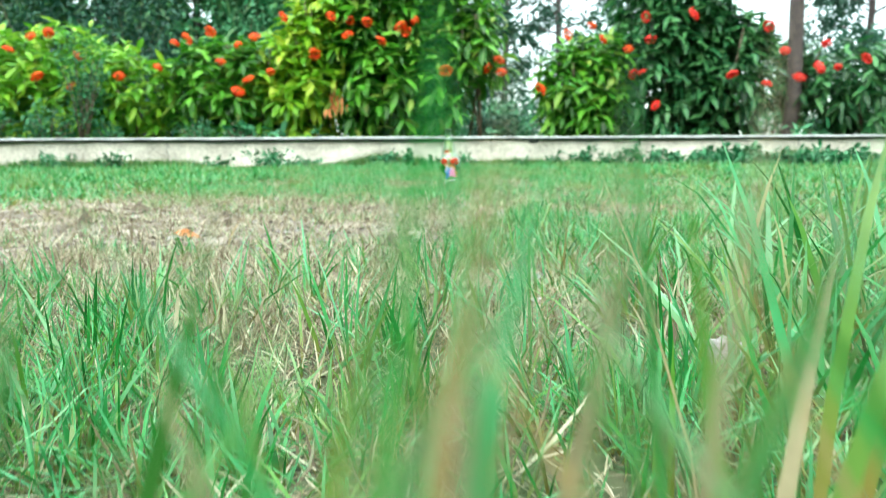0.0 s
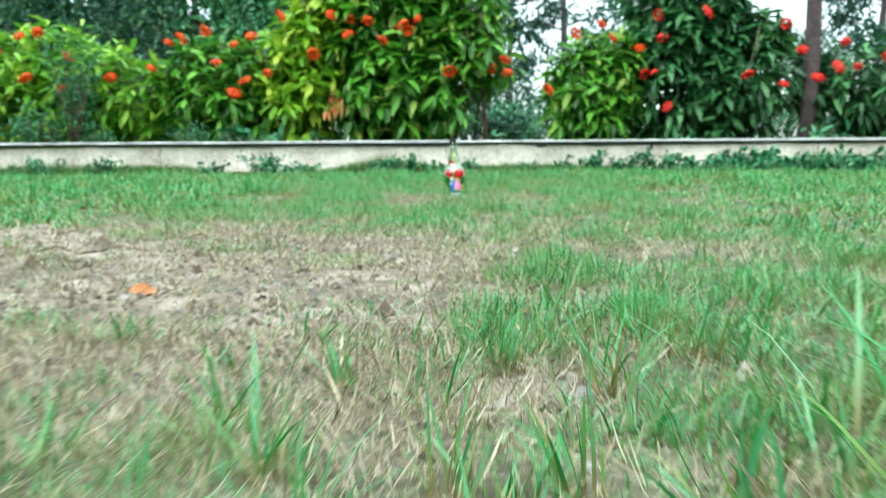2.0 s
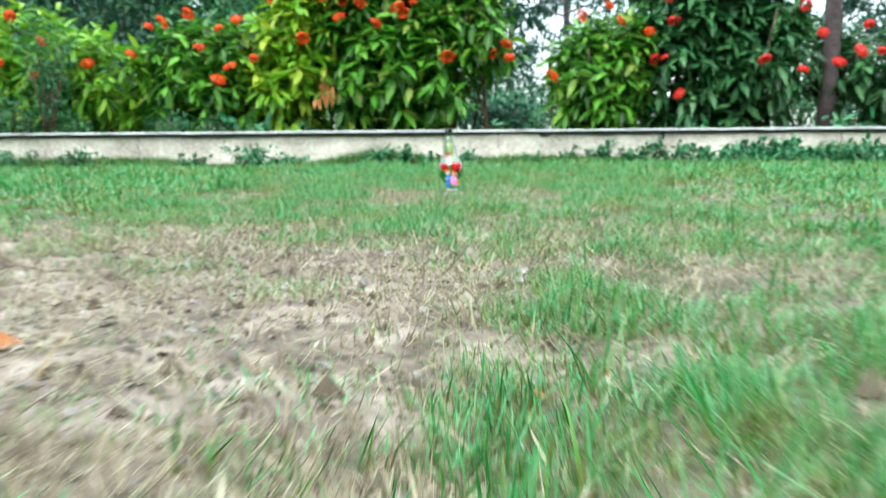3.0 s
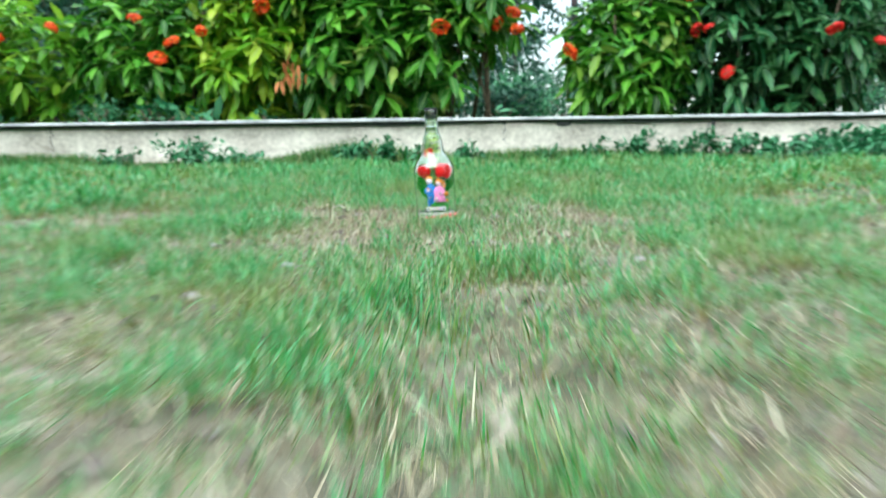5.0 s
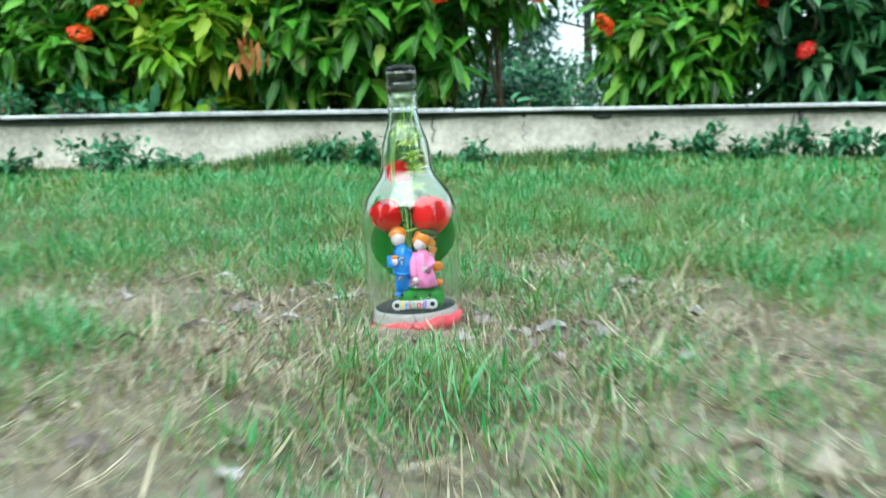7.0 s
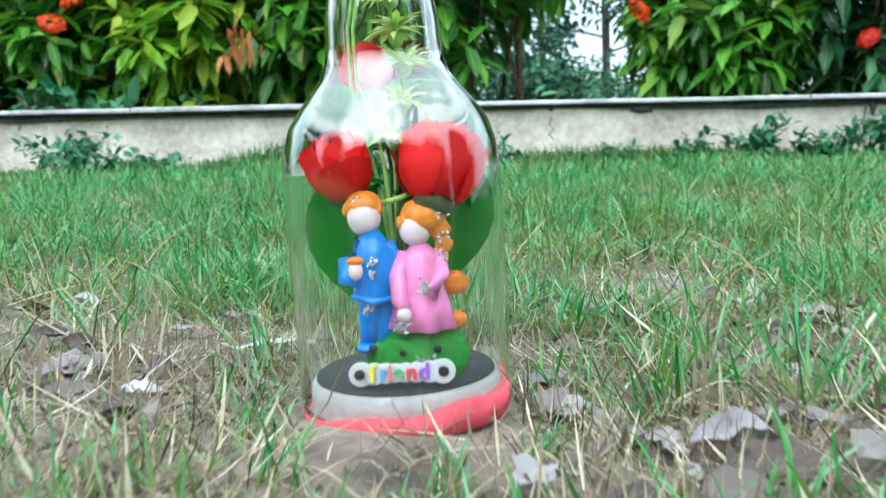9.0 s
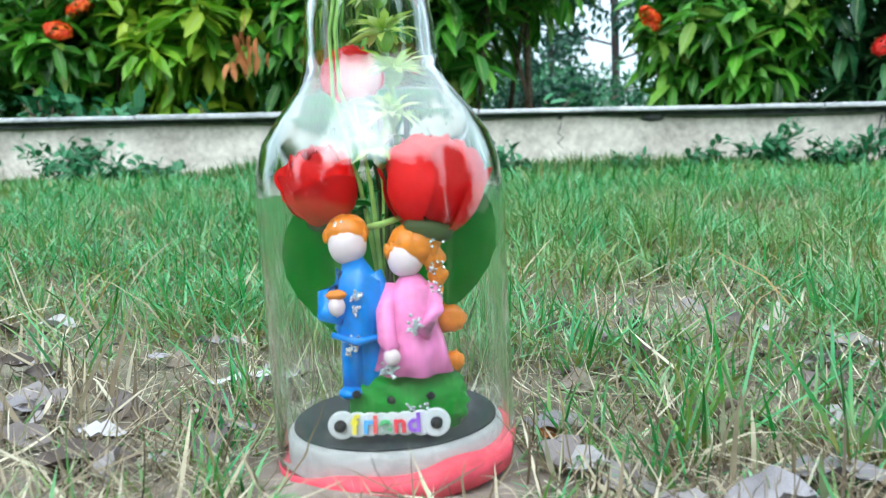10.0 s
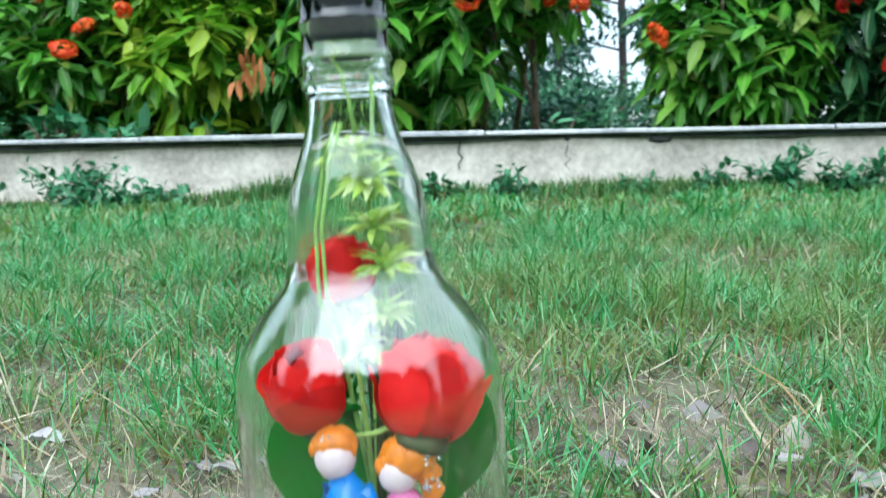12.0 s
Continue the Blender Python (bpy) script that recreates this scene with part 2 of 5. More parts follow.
def step(a, b, x):
    t = np.clip((np.asarray(x, float) - a) / (b - a), 0, 1)
    return t * t * (3 - 2 * t)


WALL_Y, WALL_BACK, BED = 5.665, 5.815, 0.06


def ground_z(x, y):
    x, y = np.asarray(x, float), np.asarray(y, float)
    z = -0.098 - 0.013 * np.exp(-((y - 3.25) / 0.9) ** 2) + 0.006 * step(4.0, 5.5, y) + 0.003 * np.clip(x, -4, 4) * step(2.0, 5.0, y)
    z = z + 0.02 * (value_noise(x, y, 2.3, 1) - 0.5) + 0.011 * (value_noise(x, y, 9.0, 2) - 0.5) + 0.006 * (value_noise(x, y, 31.0, 4) - 0.5)
    z = z + 0.0045 * np.exp(-((x - 0.022) ** 2 + (y - 3.285) ** 2) / 0.08 ** 2)
    bed = BED + 0.05 * (value_noise(x, y, 1.5, 3) - 0.5)
    return z + (bed - z) * step(WALL_Y + 0.03, WALL_BACK - 0.03, y)


def bare_patch(x, y):
    """The worn patch to one side of the walk."""
    x, y = np.asarray(x, float), np.asarray(y, float)
    y = y - 0.05
    return step(-1.7, -1.2, x + 1.2 * (value_noise(x, y, 1.3, 9) - 0.5)) * step(0.27, 0.02, x + 0.3 * (value_noise(x, y, 3.0, 5) - 0.5) + 0.35 * np.clip(y - 1.2, 0, 2)) * step(0.5, 0.8, y + 0.25 * (value_noise(x, y, 2.6, 21) - 0.5)) * step(2.55, 2.1, y + 0.5 * (value_noise(x, y, 2.0, 6) - 0.5))


def green_side(x, y):
    """The greener turf to one side, before the bottle."""
    return step(-0.05, -0.3, x) * step(2.2, 2.6, y) * step(3.12, 2.98, y)


def worn_strip(x, y):
    """Thin turf along the walk, where the earth shows between the tufts."""
    strip = step(1.3, 0.6, np.abs(x)) * step(4.0, 3.5, y) * step(-1.0, -0.4, y)
    strip = strip * (0.45 + 0.55 * step(0.7, 1.0, y))
    return strip * (0.1 + 0.5 * value_noise(x, y, 5.0, 41)) * (1 - 0.6 * green_side(x, y)) + 0.55 * np.exp(-((x - 0.05) / 0.4) ** 2 - ((y - 3.24) / 0.22) ** 2)


def dryness(x, y):
    """1 on the bare, straw-coloured patches of the lawn, 0 where it is green."""
    x, y = np.asarray(x, float), np.asarray(y, float)
    bare = bare_patch(x, y)
    track = 0.5 * np.exp(-((x - 0.03) / 0.3) ** 2) * step(1.2, 1.7, y) * step(2.66, 2.32, y) * (0.35 + 1.1 * value_noise(x, y, 3.4, 44))
    track = np.maximum(track, 0.34 * np.exp(-((x - 0.22) / 0.25) ** 2) * step(1.2, 1.7, y) * step(3.2, 2.3, y))
    near_bottle = np.exp(-((x - 0.04) / 0.36) ** 2 - ((y - 3.27) / 0.17) ** 2)
    right = 0.45 * np.exp(-((x - 0.75) / 0.5) ** 2 - ((y - 3.2) / 0.7) ** 2)
    right = np.maximum(right, 0.45 * np.exp(-((x - 1.5) / 0.9) ** 2 - ((y - 4.5) / 0.35) ** 2))
    d = np.maximum(np.maximum(bare, track), np.maximum(near_bottle, right))
    return np.clip(d + 0.6 * (value_noise(x, y, 4.5, 7) - 0.62) + 0.3 * (value_noise(x, y, 1.6, 17) - 0.6), 0, 1) * (1 - 0.85 * green_side(x, y))


def blade_mesh(name, x, y, z, az, lean, curl, length, width, material):
    """Grass blades, seven corners each: curved, tapering, each a sheet with its own turn."""
    n, levels, taper = len(x), np.array([0.0, 0.4, 0.75, 1.0]), np.array([0.75, 1.0, 0.66, 0.0])
    a = lean[:, None] + 0.5 * curl[:, None] * levels
    out, up = length[:, None] * levels * np.sin(a), length[:, None] * levels * np.cos(a)
    cx, cy, cz = x[:, None] + out * np.cos(az)[:, None], y[:, None] + out * np.sin(az)[:, None], z[:, None] + up
    turn = az + np.pi / 2 + RNG.normal(0, 0.6, n)
    sx, sy = 0.5 * width[:, None] * taper * np.cos(turn)[:, None], 0.5 * width[:, None] * taper * np.sin(turn)[:, None]
    v = np.empty((n, 7, 3))
    for i in range(3):
        v[:, 2 * i] = np.stack([cx[:, i] - sx[:, i], cy[:, i] - sy[:, i], cz[:, i]], 1)
        v[:, 2 * i + 1] = np.stack([cx[:, i] + sx[:, i], cy[:, i] + sy[:, i], cz[:, i]], 1)
    v[:, 6] = np.stack([cx[:, 3], cy[:, 3], cz[:, 3]], 1)
    k = (np.arange(n) * 7)[:, None]
    quads = np.concatenate([k + [0, 1, 3, 2], k + [2, 3, 5, 4]])
    tris = k + [4, 5, 6]
    uv = np.tile(np.array([[0, 0], [1, 0], [0, 0.4], [1, 0.4], [0, 0.75], [1, 0.75], [0.5, 1]]), (n, 1))
    return link_arrays(name, v.reshape(-1, 3), [quads, tris], material, uv)


S = np.array([0.0, 0.2, 0.6, 1.0])
HALF = np.array([0.02, 0.115, 0.13, 0.004])


def leaf_template(droop=0.25, wide=1.0, fold=0.35):
    v = np.concatenate([[(s, -h * wide, fold * h * wide - droop * s * s), (s, 0, -droop * s * s), (s, h * wide, fold * h * wide - droop * s * s)] for s, h in zip(S, HALF)])
    q = np.array([[3 * i + j, 3 * i + 3 + j, 3 * i + 4 + j, 3 * i + 1 + j] for i in range(3) for j in (0, 1)])
    uv = np.concatenate([[(0, s), (0.5, s), (1, s)] for s in S])
    return v.reshape(-1, 3), q, uv


def lite_leaf(wide=0.2, droop=0.2):
    """A folded leaf of two faces, for what stays far off."""
    v = np.array([[0, 0, 0], [0.45, -wide, 0.08 - 0.2 * droop], [1, 0, -droop], [0.45, wide, 0.08 - 0.2 * droop], [0.45, 0, -0.2 * droop]])
    return v, np.array([[0, 4, 2, 1], [0, 3, 2, 4]]), np.array([[0.5, 0], [0, 0.45], [0.5, 1], [1, 0.45], [0.5, 0.45]])


def unit(v):
    return v / np.maximum(np.linalg.norm(v, axis=-1, keepdims=True), 1e-9)


def leaf_frames(d, roll):
    """Turns that point a leaf along d with its upper side up."""
    d = unit(d)
    side = unit(np.cross(np.array([0, 0, 1.0]) + 0.01, d))
    nrm = np.cross(d, side)
    side, nrm = side * np.cos(roll)[:, None] + nrm * np.sin(roll)[:, None], nrm * np.cos(roll)[:, None] - side * np.sin(roll)[:, None]
    return np.stack([d, side, nrm], 2)


def leaves_mesh(name, pos, frames_, size, template, material):
    tv, tq, tuv = template
    n, k = len(pos), len(tv)
    v = np.einsum("nij,kj->nki", frames_ * size[:, None, None], tv) + pos[:, None, :]
    q = (tq[None] + (np.arange(n) * k)[:, None, None]).reshape(-1, 4)
    return link_arrays(name, v.reshape(-1, 3), [q], material, np.tile(tuv, (n, 1)))


# ---- ground: one sheet out to the horizon ----
def graded(lo, hi, fine, far):
    a = list(np.arange(lo, hi + fine / 2, fine))
    s, left, right = fine, [], []
    p, q = lo, hi
    while p > -far:
        s *= 1.35
        p, q = p - s, q + s
        left.append(p), right.append(q)
    return np.array(left[::-1] + a + right)


gx = np.unique(np.round(np.concatenate([graded(-3.4, 3.4, 0.045, 400), np.arange(-0.6, 0.6, 0.018)]), 4))
gy = graded(-0.6, 6.0, 0.022, 400)
GX, GY = np.meshgrid(gx, gy)
GZ = ground_z(GX, GY)
gi = np.arange(GX.size).reshape(GX.shape)
ground = new("ground", link_arrays("ground", np.stack([GX, GY, GZ], -1).reshape(-1, 3), [np.stack([gi[:-1, :-1], gi[:-1, 1:], gi[1:, 1:], gi[1:, :-1]], -1).reshape(-1, 4)], SOIL))
worn_at = ground.data.attributes.new("worn", "FLOAT", "POINT")
worn_at.data.foreach_set("value", np.clip(bare_patch(GX, GY) * 0.9 + worn_strip(GX, GY), 0, 1).astype(np.float32).ravel())
tagged(ground, "garden soil with mossy thatch and a worn bare patch", "ground", kind="structure")

# ---- the low garden wall ----
wall = new("wall_garden")
tagged(wall, "low weathered plaster garden wall with thin stone coping", "wall", kind="structure")
wall.matrix_world = Matrix.Translation((0, WALL_Y, 0.098)) @ pose(0, 0, 0, 0, 0.05, 0)
xs, zs = np.linspace(-9, 9, 241), np.linspace(-0.30, 0, 12)
bm = bmesh.new()
front = [[bm.verts.new((x, 0.012 * (value_noise(x, z, 3.0, 11) - 0.5) + 0.006 * (value_noise(x, z, 14.0, 12) - 0.5) - 0.02 * (z / 0.3) ** 2, z)) for x in xs] for z in zs]
back = [[bm.verts.new((x, 0.15, z)) for x in xs] for z in (zs[0], zs[-1])]
for r0, r1 in [*zip(front, front[1:]), (front[-1], back[1]), (back[1], back[0])]:
    for i in range(len(xs) - 1):
        bm.faces.new((r0[i], r0[i + 1], r1[i + 1], r1[i]))
body = part("wall_body", from_bm("wall_body", bm, PLASTER), wall)
cut = [-9.0, -7.4, -5.9, -4.5, -3.2, -1.62, -1.05, 0.02, 1.05, 1.9, 3.0, 4.6, 6.1, 7.5, 9.0]
for x0, x1 in zip(cut, cut[1:]):
    bm = bmesh.new()
    n = max(4, int((x1 - x0) / 0.04))
    lift, rows_ = random.uniform(-0.002, 0.004), []
    for i in range(n + 1):
        x = x0 + 0.003 + (x1 - x0 - 0.006) * i / n
        e = 0.006 * noise.noise(Vector((x * 9, 1, 0))) + 0.004 * noise.noise(Vector((x * 31, 5, 0)))
        w = 0.0018 * noise.noise(Vector((x * 6, 9, 0)))
        rows_.append([bm.verts.new(p) for p in ((x, -0.03 + e, 0.003 + w), (x, -0.033 + e, 0.006 + w), (x, -0.032 + e, 0.014 + lift + w), (x, -0.027 + e, 0.017 + lift + w), (x, 0.165, 0.017 + lift), (x, 0.165, 0.003))])
    for a, b in zip(rows_, rows_[1:]):
        for j in range(6):
            bm.faces.new((a[j], b[j], b[(j + 1) % 6], a[(j + 1) % 6]))
    bm.faces.new(rows_[0]), bm.faces.new(rows_[-1][::-1])
    bmesh.ops.recalc_face_normals(bm, faces=bm.faces)
    part("coping_slab", from_bm("coping_slab", bm, COPING, smooth=False), wall)
# the coping's shadow line, built as a dark, uneven strip under it
for x0, x1 in zip(cut, cut[1:]):
    bm = bmesh.new()
    n, rows_ = max(6, int((x1 - x0) / 0.03)), []
    for i in range(n + 1):
        x = x0 + (x1 - x0) * i / n
        deep = -0.006 - 0.012 * max(0.0, noise.noise(Vector((x * 1.7, 3, 7))) + 0.35) - 0.003 * abs(noise.noise(Vector((x * 17, 2, 1))))
        rows_.append([bm.verts.new(p) for p in ((x, -0.012, 0.003), (x, -0.012, deep), (x, 0.03, deep), (x, 0.03, 0.003))])
    for a, b in zip(rows_, rows_[1:]):
        for j in range(4):
            bm.faces.new((a[j], a[(j + 1) % 4], b[(j + 1) % 4], b[j]))
    bmesh.ops.recalc_face_normals(bm, faces=bm.faces)
    part("coping_joint", from_bm("coping_joint", bm, PATCH, smooth=False), wall, "dark uneven strip drawn as the shadow under the coping")
# broken mortar under the coping, and cracks down the plaster
for x, w, h in ((0.55, 0.075, 0.03), (0.27, 0.02, 0.02), (-0.75, 0.03, 0.012), (1.25, 0.02, 0.05)):
    bm = bmesh.new()
    blob(bm, (x, 0.004, -h * 0.45), (w / 2, 0.018, h / 2), 0, 0.5, 14, 8, 1.0, 4.0)
    part("mortar_patch", from_bm("mortar_patch", bm, PATCH), wall, "dark broken mortar patch")
for x, top, bottom in ((0.27, -0.01, -0.12), (-0.06, -0.01, -0.1), (1.22, -0.02, -0.16), (-1.9, 0.0, -0.13), (2.3, 0.0, -0.15)):
    bm = bmesh.new()
    pts = [(x + 0.02 * noise.noise(Vector((x * 7, k * 0.9, 2))), -0.0045 - 0.02 * ((top + (bottom - top) * k / 7) / 0.3) ** 2, top + (bottom - top) * k / 7) for k in range(8)]
    tube(bm, pts, [0.0028, 0.0022, 0.003, 0.002, 0.0025, 0.002, 0.0016, 0.001], 5)
    part("crack", from_bm("crack", bm, PATCH), wall, "hairline crack")


# ---- flowering shrubs in the raised bed ----
TEMPLATES = [leaf_template(0.22, 1.3, 0.35), leaf_template(0.4, 1.15, 0.25), leaf_template(0.08, 1.4, 0.45)]


def flower_mesh(material, seed):
    """A domed head of small four-petalled florets."""
    r = np.random.default_rng(seed)
    n = 60
    a, c = r.uniform(0, math.tau, n), r.uniform(-0.25, 1, n)
    d = np.stack([np.sqrt(1 - c * c) * np.cos(a), np.sqrt(1 - c * c) * np.sin(a), c], 1)
    pos = np.repeat(d * np.array([0.038, 0.038, 0.024]) * r.uniform(0.8, 1.1, (n, 1)), 4, 0)
    side = unit(np.cross(d, [0.3, 0.2, 0.9]))
    other = np.cross(d, side)
    petals = np.stack([side * math.cos(k) + other * math.sin(k) + 0.25 * d for k in (0, 1.57, 3.14, 4.71)], 1).reshape(-1, 3)
    fr = np.stack([unit(petals), unit(np.cross(np.repeat(d, 4, 0), petals)), np.repeat(d, 4, 0)], 2)
    return leaves_mesh("flower_head", pos, fr, r.uniform(0.013, 0.019, 4 * n), lite_leaf(0.28, 0.2), material)


FLOWERS = [flower_mesh(PETAL, 1), flower_mesh(PETAL, 2), flower_mesh(PETAL_RED, 3), flower_mesh(PETAL_RED, 4)]


def shrub(label, lobes, material, shoots, flowers, red, size=(0.09, 0.15), singles=150, seed=1, heart=0.38):
    r = np.random.default_rng(seed)
    L = np.array(lobes) + [0, 0.05, -0.03, 0, 0, 0]
    lobes = L.tolist()
    centre = Vector((float(L[:, 0].mean()), float(L[:, 1].mean()), BED))
    thing = tagged(new("flowering_shrub"), label, "shrub", "flowering shrubs in the raised bed")
    thing.location = centre
    off = np.array(centre)
    # woody stems fanning up from the ground
    for lobe in lobes:
        for k in range(5):
            bm = bmesh.new()
            foot = Vector((lobe[0] + r.uniform(-0.4, 0.4) * lobe[3], lobe[1] + r.uniform(-0.3, 0.3) * lobe[4], BED - 0.03))
            tip = Vector((lobe[0] + r.uniform(-0.8, 0.8) * lobe[3], lobe[1] + r.uniform(-0.8, 0.6) * lobe[4], lobe[2] + r.uniform(0.2, 0.8) * lobe[5]))
            mid = (foot + tip) / 2 + Vector((r.uniform(-0.05, 0.05), r.uniform(-0.05, 0.05), 0.05))
            tube(bm, [foot - centre, mid - centre, tip - centre], [0.012, 0.009, 0.004], 6)
            part("stem", from_bm("stem", bm, TWIG), thing)
    # shoots over the outer shell, a whorl of leaves on each
    pick = r.choice(len(L), shoots, p=(L[:, 3] * L[:, 5]) / (L[:, 3] * L[:, 5]).sum())
    d = unit(r.normal(0, 1, (shoots, 3)))
    d[:, 1] = np.where(r.random(shoots) < 0.75, -abs(d[:, 1]), d[:, 1])
    shell = r.uniform(0.68, 1.06, (shoots, 1)) + 0.12 * (value_noise(d[:, 0] * 3 + pick, d[:, 2] * 3, 1.7, seed) - 0.5)[:, None]
    p = L[pick, :3] + d * shell * L[pick, 3:6]
    # an inner mass of older leaves keeps the heart of the shrub dark
    core = r.random(shoots) < heart
    p = np.where(core[:, None], L[pick, :3] + d * np.array([1, 0.5, 1]) * L[pick, 3:6] * r.uniform(0.2, 0.7, (shoots, 1)), p)
    keep = (p[:, 2] > BED + 0.03) & ((p[:, 2] > 0.36) | core | (r.random(shoots) < 0.6))
    p, d = p[keep], d[keep]
    axis = unit(d * 0.6 + np.array([0, -0.15, 0.75]))
    pos, way = [], []
    for k in range(9):
        a = 2.4 * k + r.uniform(0, 6.28, len(p))
        e1 = unit(np.cross(axis, [0.2, 0.9, 0.1]))
        e2 = np.cross(axis, e1)
        radial = e1 * np.cos(a)[:, None] + e2 * np.sin(a)[:, None]
        low = step(0.75, 0.25, p[:, 2])[:, None]
        pos.append(p - axis * (0.012 * k) + radial * 0.006)
        way.append(radial + axis * (0.75 - 0.12 * k) + np.array([0, 0, -0.25]) - np.array([0, 0, 0.55]) * low + r.normal(0, 0.18, p.shape))
    pos, way = np.concatenate(pos) - off, np.concatenate(way)
    sz = r.uniform(*size, len(pos))
    fr = leaf_frames(way, r.normal(0, 0.35, len(pos)))
    order = np.argsort(pos[:, 1] + r.uniform(0, 0.15, len(pos)))
    kind = r.integers(0, 3, len(pos))
    for k in range(3):
        sel = order[singles:][kind[order[singles:]] == k]
        ob = part("foliage", leaves_mesh("foliage", pos[sel], fr[sel], sz[sel], TEMPLATES[k], material), thing)
        ob["kind"] = "stuff"
    shared = [leaves_mesh("leaf", np.zeros((1, 3)), np.eye(3)[None], np.ones(1), t, material) for t in TEMPLATES]
    for i in order[:singles]:
        ob = part("leaf", shared[kind[i]], thing)
        ob.matrix_basis = Matrix.Translation(pos[i]) @ Matrix([[float(c) for c in row] for row in fr[i]]).to_4x4() @ Matrix.Scale(float(sz[i]), 4)
    # flower heads stand on the shell
    for x, z in flowers:
        z -= 0.03
        q = 1 - ((x - L[:, 0]) / L[:, 3]) ** 2 - ((z - L[:, 2]) / L[:, 5]) ** 2
        y = float(np.min(np.where(q > 0, L[:, 1] - L[:, 4] * np.sqrt(np.maximum(q, 0)), 6.35))) - 0.04
        ob = part("flower_head", FLOWERS[(2 if red else 0) + int(r.integers(0, 2))], thing, "scarlet flower head" if red else "orange-red flower head")
        ob.matrix_basis = Matrix.Translation(Vector((x * (y + 0.25) / 6.4, y, z)) - centre) @ pose(0, 0, 0, r.uniform(20, 60), r.uniform(-20, 20), r.uniform(0, 360)) @ Matrix.Diagonal((*[float(q) for q in r.uniform(0.75, 1.3, 3) * [1, 1, 0.8]], 1))
    return thing


shrub("bushy yellow-green shrub with orange flower heads behind the wall", [(-3.15, 6.6, 0.5, 0.55, 0.5, 0.6), (-2.6, 6.5, 0.4, 0.48, 0.45, 0.5), (-3.9, 6.7, 0.5, 0.6, 0.5, 0.55)], LEAF_LIME, 860,
      [(-3.03, 0.9), (-2.9, 0.93), (-2.69, 0.74), (-3.0, 0.6), (-2.12, 0.67), (-3.2, 0.8), (-2.75, 0.52), (-2.4, 0.6)], False, seed=11)
shrub("upright green shrub with orange-red flower heads behind the wall", [(-1.86, 6.6, 0.46, 0.32, 0.4, 0.5), (-1.55, 6.55, 0.5, 0.3, 0.4, 0.45)], LEAF_GREEN, 420,
      [(-1.9, 0.88), (-1.99, 0.85), (-1.73, 0.93), (-1.41, 0.89), (-1.53, 0.83), (-1.54, 0.49), (-1.46, 0.57), (-1.66, 0.7)], False, seed=12)
shrub("yellowish shrub with long leaves beside the large shrub", [(-1.15, 6.5, 0.5, 0.36, 0.42, 0.56), (-1.0, 6.6, 0.95, 0.3, 0.4, 0.35)], LEAF_YELLOW, 420,
      [(-1.2, 1.03), (-0.98, 0.75), (-1.3, 0.62)], False, seed=13)
shrub("large dense green shrub with drooping leaves and orange flowers", [(-0.5, 6.6, 0.62, 0.55, 0.52, 0.66), (-0.11, 6.55, 0.55, 0.31, 0.45, 0.58), (-0.4, 6.7, 1.2, 0.7, 0.5, 0.45), (0.2, 6.6, 0.85, 0.25, 0.4, 0.3)], LEAF_GREEN, 1050,
      [(-0.85, 1.03), (-0.72, 0.99), (-0.74, 0.88), (-0.6, 0.97), (-0.32, 0.9), (-0.26, 0.99), (-0.04, 0.62), (0.26, 0.65), (0.34, 0.71), (0.36, 0.62), (-0.36, 0.94), (-0.5, 0.83)], False, (0.1, 0.165), 260, 14, 0.46)
shrub("rounded bright green shrub with small orange flower heads", [(0.98, 6.55, 0.42, 0.36, 0.42, 0.48), (1.16, 6.6, 0.62, 0.24, 0.4, 0.34)], LEAF_GREEN, 360,
      [(0.64, 0.5), (0.83, 0.89), (1.0, 0.95), (1.08, 0.86), (1.26, 0.78)], False, seed=15, heart=0.12)
shrub("tall deep green shrub with scarlet flower heads behind the wall", [(1.66, 6.6, 0.55, 0.42, 0.45, 0.58), (2.02, 6.6, 0.5, 0.42, 0.45, 0.55), (1.75, 6.7, 1.1, 0.5, 0.45, 0.42), (2.2, 6.65, 0.88, 0.24, 0.35, 0.22)], LEAF_DARK, 760,
      [(1.42, 0.85), (1.36, 0.61), (1.38, 1.01), (1.46, 0.37), (2.0, 0.58), (2.25, 0.52), (2.25, 0.94), (1.72, 1.02), (1.3, 0.6)], True, (0.1, 0.16), 220, 16, 0.25)
shrub("dark green shrub with scarlet flower heads beside the trunk", [(3.1, 6.75, 0.42, 0.42, 0.42, 0.5), (3.75, 6.8, 0.5, 0.5, 0.45, 0.55), (2.75, 6.9, 0.62, 0.22, 0.3, 0.32)], LEAF_DARK, 440,
      [(2.37, 0.76), (2.48, 0.57), (2.66, 0.81), (2.62, 0.64), (2.75, 0.64), (2.95, 0.7), (3.2, 0.8)], True, seed=17)

# a dead brown leaf spray caught in the large shrub
spray = tagged(new("withered_spray"), "withered brown leaves hanging in the large shrub", "dead leaves")
spray.location = (-0.83, 6.13, 0.38)
r_ = np.random.default_rng(3)
part("leaf_spray", leaves_mesh("leaf_spray", r_.normal(0, 1, (14, 3)) * [0.025, 0.015, 0.06], leaf_frames(r_.normal(0, 0.3, (14, 3)) + [0, -0.2, -1], r_.normal(0, 1, 14)), r_.uniform(0.06, 0.1, 14), TEMPLATES[1], LEAF_ORANGE), spray)


